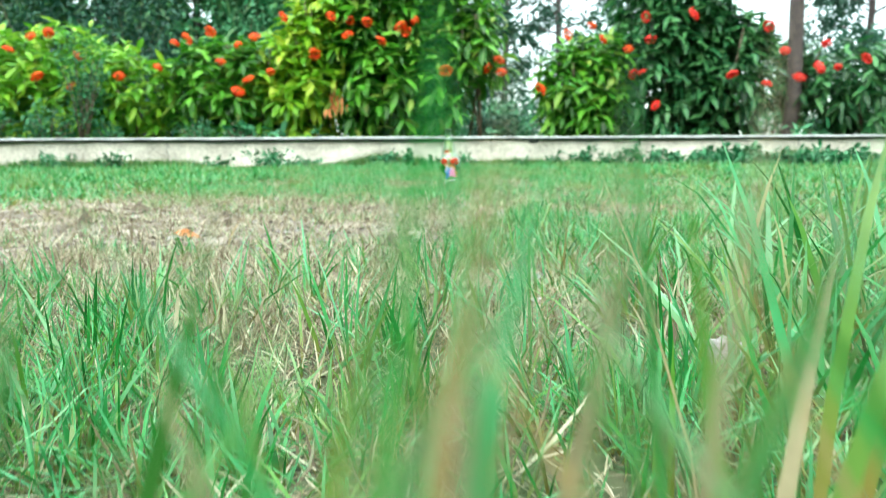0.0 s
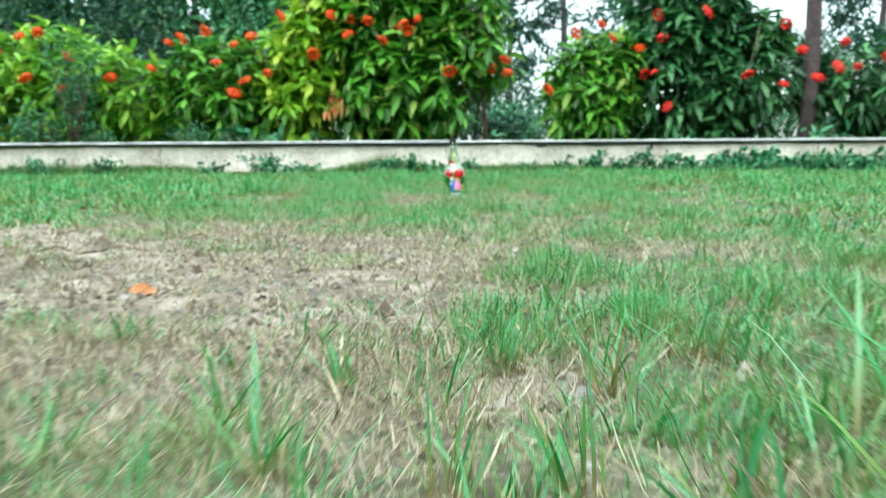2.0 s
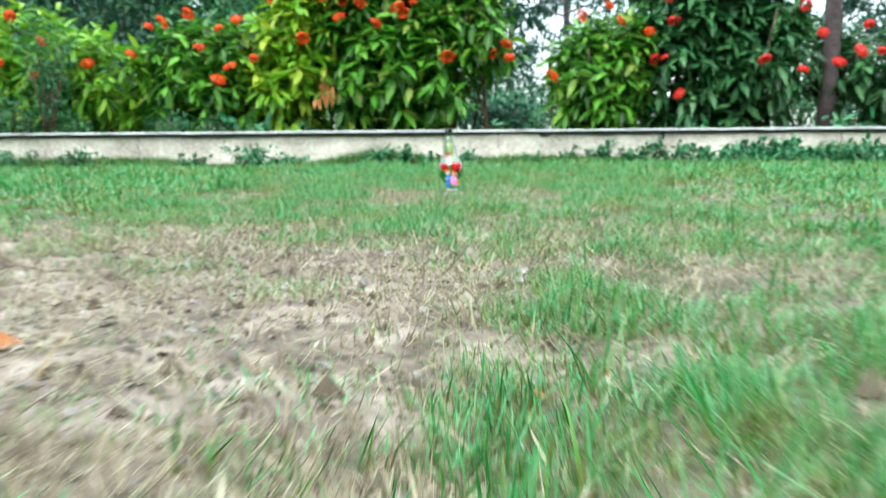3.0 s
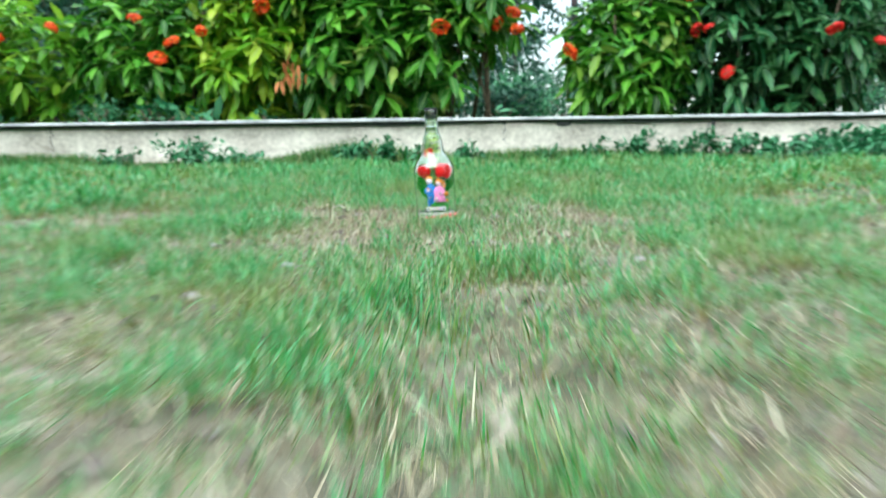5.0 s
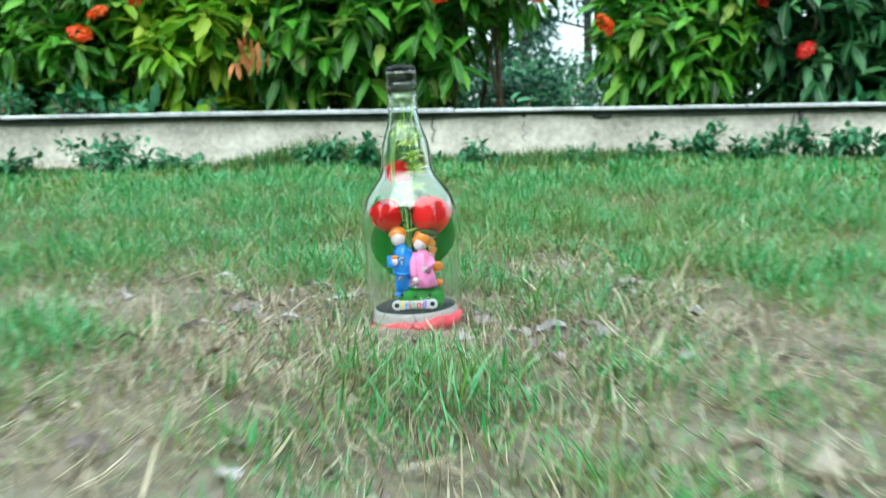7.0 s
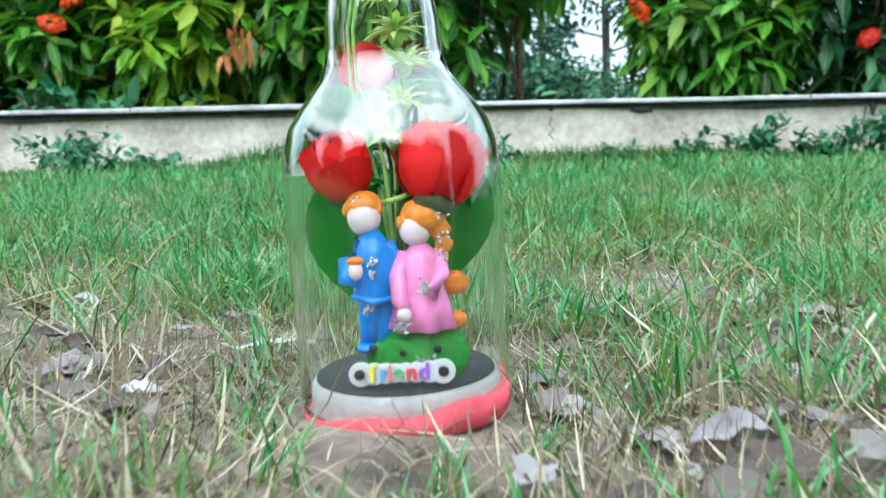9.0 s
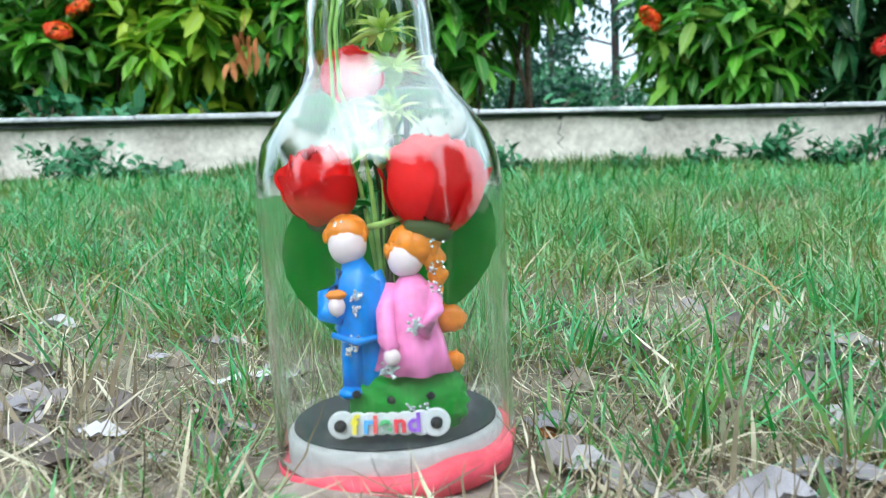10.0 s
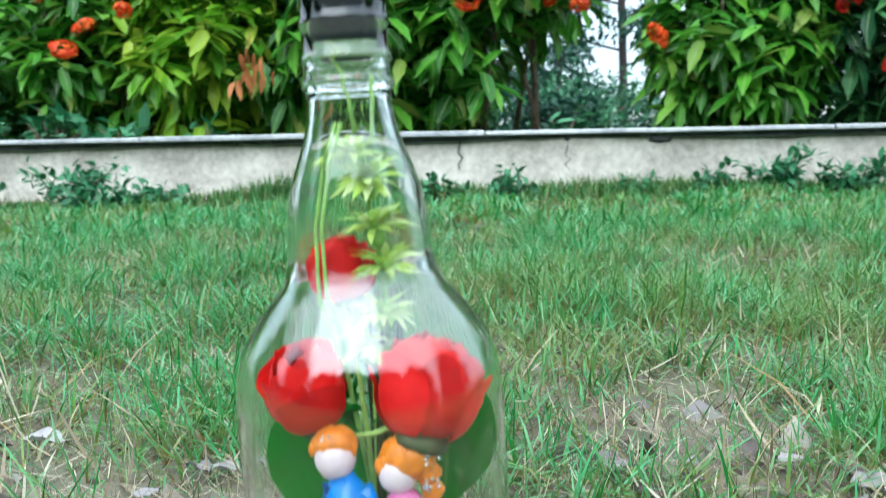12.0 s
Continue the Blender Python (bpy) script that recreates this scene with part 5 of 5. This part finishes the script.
spots = [(0.135, 3.31, 1, 0.9), (0.155, 3.34, 3, 0.8), (0.12, 3.28, 4, 0.8), (-0.02, 3.2, 4, 0.6), (-0.055, 3.3, 2, 0.8), (0.2, 3.3, 0, 0.8), (0.1, 3.42, 1, 0.8), (-0.17, 3.42, 0, 0.8), (-0.03, 3.11, 4, 0.7), (0.11, 3.1, 2, 0.7), (0.17, 3.08, 2, 0.8), (-0.1, 3.06, 1, 0.6),
         (-0.11, 0.47, 0, 0.9), (-0.03, 0.5, 1, 0.9), (0.04, 0.55, 3, 0.9), (0.1, 0.42, 0, 0.8), (0.18, 0.5, 1, 1.3), (0.26, 0.45, 0, 1.55), (0.32, 0.52, 3, 1.65), (0.24, 0.36, 0, 1.45), (0.3, 0.62, 1, 1.7), (0.38, 0.58, 0, 1.65), (0.29, 0.4, 3, 1.6), (0.2, 0.3, 1, 1.4), (-0.2, 0.6, 2, 1.0), (-0.3, 0.62, 1, 0.9), (-0.25, 0.48, 4, 1.0), (0.01, 0.4, 4, 1.0),
         (0.03, 0.3, 1, 0.8), (0.09, 0.27, 2, 0.9), (-0.06, 0.3, 4, 0.9), (-0.14, 0.33, 2, 0.9), (0.16, 0.3, 0, 1.0), (0.21, 0.27, 3, 1.1), (0.07, 0.19, 2, 1.0), (-0.02, 0.2, 4, 1.0), (0.13, 0.2, 1, 1.0), (0.17, 0.17, 3, 1.1), (-0.09, 0.21, 4, 1.0), (-0.16, 0.24, 2, 0.8),
         (0.12, 0.9, 1, 0.9), (-0.1, 0.95, 2, 0.8), (0.25, 0.85, 0, 0.9), (0.35, 1.0, 1, 0.9), (-0.3, 0.95, 4, 0.9), (0.15, 1.3, 3, 0.7), (0.4, 1.4, 1, 0.8), (-0.2, 2.3, 2, 0.9), (-0.35, 2.45, 1, 0.9), (0.3, 2.2, 2, 0.9), (0.1, 2.55, 4, 0.9), (-0.1, 2.7, 2, 0.8), (0.35, 2.75, 1, 0.8), (0.045, 3.2, 4, 0.5), (0.055, 3.17, 2, 0.4), (0.02, 3.14, 4, 0.55), (-0.04, 3.25, 4, 0.6), (0.075, 3.24, 2, 0.5), (0.09, 3.33, 4, 0.7), (-0.06, 3.36, 1, 0.7), (0.17, 3.42, 2, 0.8), (0.21, 3.38, 4, 0.9), (-0.2, 3.33, 3, 0.7), (-0.14, 3.24, 4, 0.7), (0.25, 3.2, 1, 0.7), (-0.12, 0.72, 0, 0.8), (-0.05, 0.8, 1, 0.8), (0.03, 0.72, 3, 0.8), (0.08, 0.85, 1, 0.8), (-0.16, 0.85, 2, 0.8), (0.0, 0.95, 1, 0.7), (0.16, 0.75, 0, 0.9), (0.22, 0.98, 1, 0.9), (0.1, 1.05, 2, 0.8), (0.3, 1.2, 3, 0.8), (0.22, 1.6, 1, 0.8), (0.32, 1.8, 0, 0.7), (-0.22, 2.45, 1, 0.8), (-0.4, 2.7, 3, 0.8), (0.24, 2.4, 0, 0.7), (-0.32, 2.95, 0, 0.8), (0.45, 2.5, 3, 0.8), (0.03, 1.85, 4, 0.9), (0.07, 2.05, 2, 0.7)]
tr = random.Random(4)
for _ in range(26):
    spots.append((tr.uniform(-0.28, 0.32), tr.uniform(0.3, 0.66), tr.randrange(5), tr.uniform(0.75, 1.05)))
for x, y, k, s in spots:
    x, y = spot(x, y)
    s *= 0.8 if y > 3.0 else 1.0
    copy_thing(TUFTS[k], Matrix.Translation((x, y, float(ground_z(x, y)))) @ pose(0, 0, 0, 0, 0, (x * 977 + y * 571) % 360) @ Matrix.Scale(s, 4))
for k, (x, y, s) in enumerate([(-0.1, 0.45, 1.0), (0.33, 0.5, 1.2), (0.14, 3.29, 0.9), (0.22, 3.26, 0.9), (-0.12, 3.35, 0.9), (-0.2, 3.15, 0.9), (0.05, 1.3, 0.8), (-0.25, 1.1, 0.8), (0.3, 3.4, 1.0), (0.1, 0.3, 1.0), (-0.06, 3.16, 0.7)]):
    x, y = spot(x, y)
    copy_thing(DRY_TUFTS[k % 2], Matrix.Translation((x, y, float(ground_z(x, y)))) @ pose(0, 0, 0, 0, 0, 77 * k) @ Matrix.Scale(s, 4))

pr = random.Random(12)
for k in range(44):
    x, y = pr.uniform(-0.85, 0.12), pr.uniform(0.85, 2.35)
    copy_thing(DRY_TUFTS[k % 2], Matrix.Translation((x, y, float(ground_z(x, y)))) @ pose(0, 0, 0, 0, 0, pr.uniform(0, 360)) @ Matrix.Scale(pr.uniform(0.45, 0.85), 4))
for k in range(20):
    x, y = pr.uniform(-0.08, 0.11), pr.uniform(2.68, 2.9)
    copy_thing(TUFTS[(1, 2, 4)[k % 3]], Matrix.Translation((x, y, float(ground_z(x, y)))) @ pose(0, 0, 0, 0, 0, pr.uniform(0, 360)) @ Matrix.Scale(pr.uniform(0.5, 0.68), 4))
for k in range(26):
    # green and olive tufts scattered along the walk
    x, y = pr.choice((-1, 1)) * pr.uniform(0.12, 0.6), pr.uniform(1.9, 3.05)
    copy_thing(TUFTS[k % 5], Matrix.Translation((x, y, float(ground_z(x, y)))) @ pose(0, 0, 0, 0, 0, pr.uniform(0, 360)) @ Matrix.Scale(pr.uniform(0.5, 0.8), 4))

for k in range(24):
    x, y = pr.uniform(0.02, 0.5), pr.uniform(0.66, 1.15)
    copy_thing(TUFTS[k % 5], Matrix.Translation((x, y, float(ground_z(x, y)))) @ pose(0, 0, 0, 0, 0, pr.uniform(0, 360)) @ Matrix.Scale(pr.uniform(0.6, 0.9), 4))
for k in range(16):
    x, y = pr.uniform(-0.5, 0.3), pr.uniform(0.5, 1.0)
    copy_thing(DRY_TUFTS[k % 2], Matrix.Translation((x, y, float(ground_z(x, y)))) @ pose(0, 0, 0, 0, 0, pr.uniform(0, 360)) @ Matrix.Scale(pr.uniform(0.6, 1.0), 4))

for k in range(18):
    x, y = pr.uniform(0.17, 0.42), pr.uniform(0.3, 0.62)
    copy_thing((DRY_TUFTS[k % 2] if k % 3 else TUFTS[k % 5]), Matrix.Translation((x, y, float(ground_z(x, y)))) @ pose(0, 0, 0, 0, 0, pr.uniform(0, 360)) @ Matrix.Scale(pr.uniform(0.9, 1.3), 4))

# long blades close to where the walk begins
UPRIGHT = [(0.0625, -0.024, 0.144, 3.5, 0.03, 0.0022, 0), (0.0395, -0.0284, 0.141, 0.41, 0.05, 0.004, 0), (0.0411, -0.0202, 0.139, 0.18, 0.04, 0.0035, 0), (0.0369, -0.016, 0.137, -0.15, 0.05, 0.004, 0), (0.0665, -0.0173, 0.136, 3.19, 0.04, 0.0035, 0), (0.0446, -0.026, 0.14, 0.28, 0.03, 0.003, 1), (0.039, -0.0266, 0.135, 0.5, 0.08, 0.0035, 1), (0.035, -0.0155, 0.136, 0.31, 0.13, 0.0045, 0), (0.0658, -0.0263, 0.141, 2.69, 0.0, 0.0035, 0), (0.0539, -0.0206, 0.142, -0.35, 0.0, 0.0025, 0), (0.0533, -0.0216, 0.136, 0.45, 0.01, 0.0035, 1), (0.0603, -0.0184, 0.146, 0.05, 0.01, 0.0026, 1), (0.0575, -0.0136, 0.141, -0.38, 0.03, 0.0035, 1)]
LEANING = [(0.1146, 0.0054, 0.143, 3.24, 0.19, 0.004, 0), (0.0318, -0.0166, 0.148, 0.34, 0.33, 0.004, 0), (0.0061, -0.008, 0.14, 0.0, 0.32, 0.005, 0), (0.0247, -0.0058, 0.136, -0.34, 0.22, 0.004, 1), (0.1479, -0.0329, 0.156, 2.84, 0.52, 0.004, 0), (-0.0233, -0.0287, 0.144, 0.3, 0.46, 0.005, 0), (0.093, 0.0243, 0.144, 3.49, 0.42, 0.005, 0), (0.0928, 0.0078, 0.149, 3.22, 0.44, 0.005, 0), (0.0578, 0.0029, 0.128, 3.17, 0.13, 0.005, 0), (0.1302, -0.0292, 0.143, 2.81, 0.42, 0.005, 1), (-0.0018, 0.0047, 0.146, -0.26, 0.44, 0.005, 0), (0.1314, -0.0321, 0.152, 2.9, 0.52, 0.004, 1), (0.0981, -0.0087, 0.144, 3.13, 0.43, 0.005, 0)]
LOW = [(0.008, -0.0075, 0.131, -0.02, 0.2, 0.005, 0), (-0.0254, -0.0274, 0.151, 0.2, 0.47, 0.005, 0), (-0.0013, -0.0089, 0.133, -0.26, 0.21, 0.005, 0), (0.1246, -0.0189, 0.14, 2.93, 0.32, 0.005, 0), (0.1508, -0.0249, 0.153, 3.0, 0.52, 0.005, 0), (0.1419, -0.0237, 0.153, 3.01, 0.53, 0.005, 0), (0.0832, -0.0292, 0.136, 2.81, 0.33, 0.004, 1), (0.087, -0.0272, 0.131, 2.79, 0.16, 0.004, 1), (0.0236, -0.0192, 0.136, 0.05, 0.15, 0.004, 0), (0.0341, -0.004, 0.136, -0.22, 0.26, 0.005, 0)]
FRONT = [(0.081, -0.0226, 0.137, 3.38, 0.19, 0.005, 0), (0.0846, -0.0357, 0.14, 2.96, 0.26, 0.005, 0), (0.0056, -0.0344, 0.138, 0.19, 0.19, 0.005, 0), (0.001, -0.0376, 0.14, 0.12, 0.28, 0.005, 0), (-0.0333, -0.0268, 0.159, -0.07, 0.51, 0.004, 0), (-0.0336, -0.056, 0.161, 0.27, 0.55, 0.004, 1), (0.1084, -0.0258, 0.144, 3.26, 0.33, 0.004, 0), (-0.0263, -0.0116, 0.16, -0.24, 0.52, 0.004, 1), (0.0853, -0.0272, 0.135, 3.33, 0.15, 0.004, 0), (0.1128, -0.044, 0.143, 2.83, 0.33, 0.004, 1), (0.1018, -0.0424, 0.141, 2.82, 0.23, 0.004, 0), (0.1038, -0.0396, 0.142, 2.84, 0.23, 0.004, 0), (0.0018, -0.0462, 0.138, 0.34, 0.27, 0.005, 1), (0.1164, -0.0546, 0.149, 2.83, 0.44, 0.005, 0)]
NEXT = [(0.0632, 0.0124, 0.141, 2.98, 0.02, 0.005, 0), (0.141, 0.0269, 0.159, 3.35, 0.53, 0.005, 0), (0.0744, 0.0136, 0.137, 3.1, 0.02, 0.005, 0), (0.0787, 0.0232, 0.142, 3.54, 0.03, 0.005, 0), (0.1137, 0.0001, 0.142, 2.89, 0.35, 0.004, 1), (0.0377, 0.0191, 0.134, -0.16, 0.17, 0.004, 1), (0.1373, -0.0008, 0.159, 2.97, 0.53, 0.005, 0), (0.0564, 0.0114, 0.133, 2.86, 0.02, 0.005, 0), (0.0416, 0.0201, 0.136, -0.22, 0.16, 0.004, 1), (0.0825, 0.0095, 0.133, 3.18, 0.04, 0.005, 0), (0.0651, 0.0151, 0.14, 3.17, 0.24, 0.005, 0), (0.0001, 0.0169, 0.135, -0.22, 0.21, 0.005, 0), (-0.0073, 0.004, 0.147, 0.07, 0.44, 0.005, 0), (0.0378, 0.0143, 0.134, -0.31, 0.08, 0.005, 0)]
TALL = [(0.11, 0.09, 0.15, 0.4, 0.1, 0.004, 0), (0.135, 0.13, 0.16, 0.3, 0.1, 0.004, 0), (0.15, 0.17, 0.16, 0.8, 0.1, 0.004, 0), (0.165, 0.18, 0.16, 0.3, 0.12, 0.004, 0), (0.1, 0.08, 0.13, 0.9, 0.2, 0.004, 1), (0.12, 0.15, 0.14, 2.2, 0.1, 0.004, 1), (0.175, 0.23, 0.15, 2.0, 0.1, 0.004, 0)]
for x, y, ln, az, lean, w, dry in UPRIGHT + LEANING + LOW + FRONT + NEXT + TALL:
    one = lambda v: np.array([float(v)])
    me = blade_mesh("long_blade", one(0), one(0), one(-0.004), one(az), one(lean), one(0.1 if y < 0.05 else 0.5), one(ln), one(w), DRY_BLADE if dry else GRASS)
    ob = tagged(new("long_grass_blade", me), "long dry straw-coloured grass blade" if dry else "long broad green grass blade standing in the lawn", "grass blade", "long blades at the lawn's edge")
    ob.location = (x, y, float(ground_z(x, y)))


# ---- the lawn itself ----
def scatter(n, x0, x1, y0, y1):
    x, y = RNG.uniform(x0, x1, n), RNG.uniform(y0, y1, n)
    ok = ~(((x - 0.0204) ** 2 + (y - 3.293) ** 2) < 0.05 ** 2) & ~((np.abs(x - 0.025) < 0.05) & (np.abs(y - 3.22) < 0.035) & (RNG.random(n) < 0.6)) & (y < WALL_Y - 0.025)
    return x[ok], y[ok]


def close_by(x, y):
    """1 along the beaten strip that is seen from close by, fading to the sides."""
    return step(1.0, 0.6, np.abs(x)) * step(4.9, 4.3, y) * step(-0.5, -0.2, y)


def green_lawn(name, n, x0, x1, y0, y1, tall, wide, share):
    x, y = scatter(n, x0, x1, y0, y1)
    d = dryness(x, y)
    clump = value_noise(x, y, 16.0, 8)
    lush, drift = step(3.5, 4.0, y), value_noise(x, y, 6.5, 46)
    ok = RNG.random(len(x)) < (1 - 0.9 * d) * (0.1 + 0.3 * lush + (1.7 - 0.3 * lush) * clump ** 2) * (0.2 + 0.25 * lush + (1.6 - 0.4 * lush) * drift ** 1.5) * (1 - 0.4 * step(0.8, 0.55, y) * step(0.15, 0.0, x) + 0.7 * step(1.1, 0.8, y) * step(0.05, 0.15, x)) * share(x, y)
    x, y, d, clump, drift = x[ok], y[ok], d[ok], clump[ok], drift[ok]
    n = len(x)
    h = tall * RNG.uniform(0.45, 1.1, n) * (0.6 + 0.7 * clump) * (0.6 + 0.85 * drift) * (1 - 0.35 * d) * (1 - 0.25 * step(4.6, 5.4, y)) * (1 + 0.3 * step(3.3, 3.7, y))
    me = blade_mesh(name, x, y, ground_z(x, y) - 0.004, RNG.uniform(0, 6.28, n), np.abs(RNG.normal(0.4, 0.4, n)), RNG.uniform(0, 2.3, n), h, wide * RNG.uniform(0.6, 1.3, n), GRASS)
    return tagged(new(name, me), "patchy blue-green lawn grass, uneven and unmown", "grass", kind="stuff")


def straw_litter(name, n, x0, x1, y0, y1, length, wide, floor_share, share, flat=1.32, curl=0.5):
    x, y = scatter(n, x0, x1, y0, y1)
    d = dryness(x, y)
    ok = RNG.random(len(x)) < (floor_share + (1 - floor_share) * d) * share(x, y)
    x, y = x[ok], y[ok]
    n = len(x)
    lean = np.clip(RNG.normal(flat, 0.28, n), 0.2, 1.6)
    me = blade_mesh(name, x, y, ground_z(x, y) + RNG.uniform(0, 0.006, n), RNG.uniform(0, 6.28, n), lean, RNG.uniform(-curl, curl, n), length * RNG.uniform(0.4, 1.2, n), wide * RNG.uniform(0.5, 1.3, n), STRAW)
    return tagged(new(name, me), "dry straw-coloured dead grass matted over the soil", "dry grass", kind="stuff")


green_lawn("lawn_grass", 700000, -1.0, 1.0, -0.5, 4.9, 0.038, 0.0016, close_by)
green_lawn("lawn_grass", 460000, -3.6, 3.6, 0.0, 5.6, 0.044, 0.0052, lambda x, y: (1 - close_by(x, y)) * step(3.6, 2.6, np.abs(x)))
green_lawn("lawn_grass", 70000, -8.0, 8.0, -4.0, 5.6, 0.08, 0.017, lambda x, y: 1 - step(3.6, 2.6, np.abs(x)) * step(-0.6, 0.2, y))
straw_litter("straw", 280000, -1.0, 1.0, -0.5, 4.9, 0.032, 0.0011, 0.3, lambda x, y: close_by(x, y) * (1 - 0.45 * bare_patch(x, y)) * (0.4 + 1.1 * value_noise(x, y, 7.0, 48)), 1.2, 0.9)
straw_litter("straw", 100000, -3.6, 3.6, 0.0, 5.6, 0.045, 0.0024, 0.2, lambda x, y: step(3.6, 2.6, np.abs(x)) * (1 - 0.6 * bare_patch(x, y)) * (1 - 0.8 * step(0.4, -0.3, x) * step(3.4, 3.8, y)))
# a fringe of longer dry and green grass along the wall's foot
n = 44000
x, y = RNG.uniform(-4.2, 4.2, n), WALL_Y - 0.02 - np.abs(RNG.normal(0, 0.09, n))
fringe = value_noise(x, y * 0, 2.2, 31)
h = (0.13 + 0.07 * step(0.9, 1.5, x) + 0.05 * step(-0.6, -1.0, x)) * RNG.uniform(0.35, 1.1, n) * (0.12 + 1.2 * fringe ** 2)
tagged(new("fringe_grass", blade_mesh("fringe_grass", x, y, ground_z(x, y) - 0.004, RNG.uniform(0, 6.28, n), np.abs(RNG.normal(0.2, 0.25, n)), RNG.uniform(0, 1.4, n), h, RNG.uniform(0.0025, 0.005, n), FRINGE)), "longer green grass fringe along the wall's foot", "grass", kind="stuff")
n = 9000
x, y = RNG.uniform(-4.2, 4.2, n), WALL_Y - 0.02 - np.abs(RNG.normal(0, 0.06, n))
tagged(new("fringe_straw", blade_mesh("fringe_straw", x, y, ground_z(x, y) - 0.004, RNG.uniform(0, 6.28, n), np.abs(RNG.normal(0.5, 0.4, n)), RNG.uniform(0, 1.4, n), RNG.uniform(0.03, 0.08, n), RNG.uniform(0.002, 0.003, n), STRAW)), "dry grass fringe along the wall's foot", "dry grass", kind="stuff")

# crumbs of soil and chaff on the bare ground
n = 26000
x, y = scatter(n, -0.9, 0.9, 0.0, 3.8)
ok = RNG.random(len(x)) < 0.15 + 0.85 * dryness(x, y)
x, y = x[ok], y[ok]
n = len(x)
octa = np.array([[1, 0, 0], [-1, 0, 0], [0, 1, 0], [0, -1, 0], [0, 0, 1], [0, 0, -1.0]])
size = RNG.gamma(1.6, 0.0016, n)[:, None, None] * RNG.uniform(0.5, 1.4, (n, 1, 3))
ang = RNG.uniform(0, 6.28, n)
v = octa[None] * size + RNG.normal(0, 0.0006, (n, 6, 3))
v = np.stack([v[..., 0] * np.cos(ang)[:, None] - v[..., 1] * np.sin(ang)[:, None], v[..., 0] * np.sin(ang)[:, None] + v[..., 1] * np.cos(ang)[:, None], v[..., 2]], -1) + np.stack([x, y, ground_z(x, y) + 0.001], 1)[:, None]
tri = np.array([[0, 2, 4], [2, 1, 4], [1, 3, 4], [3, 0, 4], [2, 0, 5], [1, 2, 5], [3, 1, 5], [0, 3, 5]])
tagged(new("soil_crumbs", link_arrays("soil_crumbs", v.reshape(-1, 3), [(tri[None] + (np.arange(n) * 6)[:, None, None]).reshape(-1, 3)], CRUMB, None, False)), "loose brown soil crumbs and chaff on the bare ground", "soil", kind="stuff")

# pale runners arching over the turf
n = 2000
x, y = scatter(n, -0.9, 0.9, 1.0, 4.9)
ok = (RNG.random(len(x)) < 0.25 + 0.75 * step(3.35, 3.5, y)) & ((y > 3.42) | (y < 2.6))
x, y = x[ok], y[ok]
n = len(x)
tagged(new("straw", blade_mesh("straw", x, y, ground_z(x, y), RNG.uniform(0, 6.28, n), RNG.uniform(0.5, 1.1, n), RNG.uniform(0.4, 1.5, n), RNG.uniform(0.04, 0.1, n), RNG.uniform(0.0009, 0.0018, n), DRY_BLADE)), "pale dry runners arching over the turf", "dry grass", kind="stuff")

# thatch between the tufts where the walk begins and along it
straw_litter("straw", 70000, -0.5, 0.6, -0.1, 1.05, 0.03, 0.0012, 0.9, lambda x, y: (0.35 + 0.8 * value_noise(x, y, 6.0, 52)) * (1 - 0.55 * step(0.0, 0.15, x)), 1.2, 1.0)
straw_litter("straw", 50000, -0.6, 0.6, 1.0, 2.9, 0.028, 0.0013, 0.5, lambda x, y: (0.1 + 0.8 * value_noise(x, y, 5.0, 53) ** 2) * (1 - 0.8 * bare_patch(x, y)), 1.25, 1.0)

# broken bits of straw and leaf round the bottle
straw_litter("straw", 110000, -0.6, 0.6, 2.6, 3.9, 0.022, 0.0008, 0.6, lambda x, y: np.exp(-(x / 0.3) ** 2 - ((y - 3.25) / 0.32) ** 2), 1.15, 1.6)
n = 5200
x, y = scatter(n, -0.6, 0.6, 0.6, 3.8)
ok = RNG.random(len(x)) < 0.1 + 0.9 * dryness(x, y)
x, y = x[ok], y[ok]
n = len(x)
flat = RNG.normal(0, 1, (n, 3)) * [1, 1, 0.25]
tagged(new("leaf_chaff", leaves_mesh("leaf_chaff", np.stack([x, y, ground_z(x, y) + 0.003], 1), leaf_frames(flat, RNG.normal(0, 0.5, n)), RNG.gamma(3.0, 0.0036, n), lite_leaf(0.3, 0.25), LEAF_DEAD)), "crumbled bits of dead leaf strewn on the lawn", "leaf litter", kind="stuff")
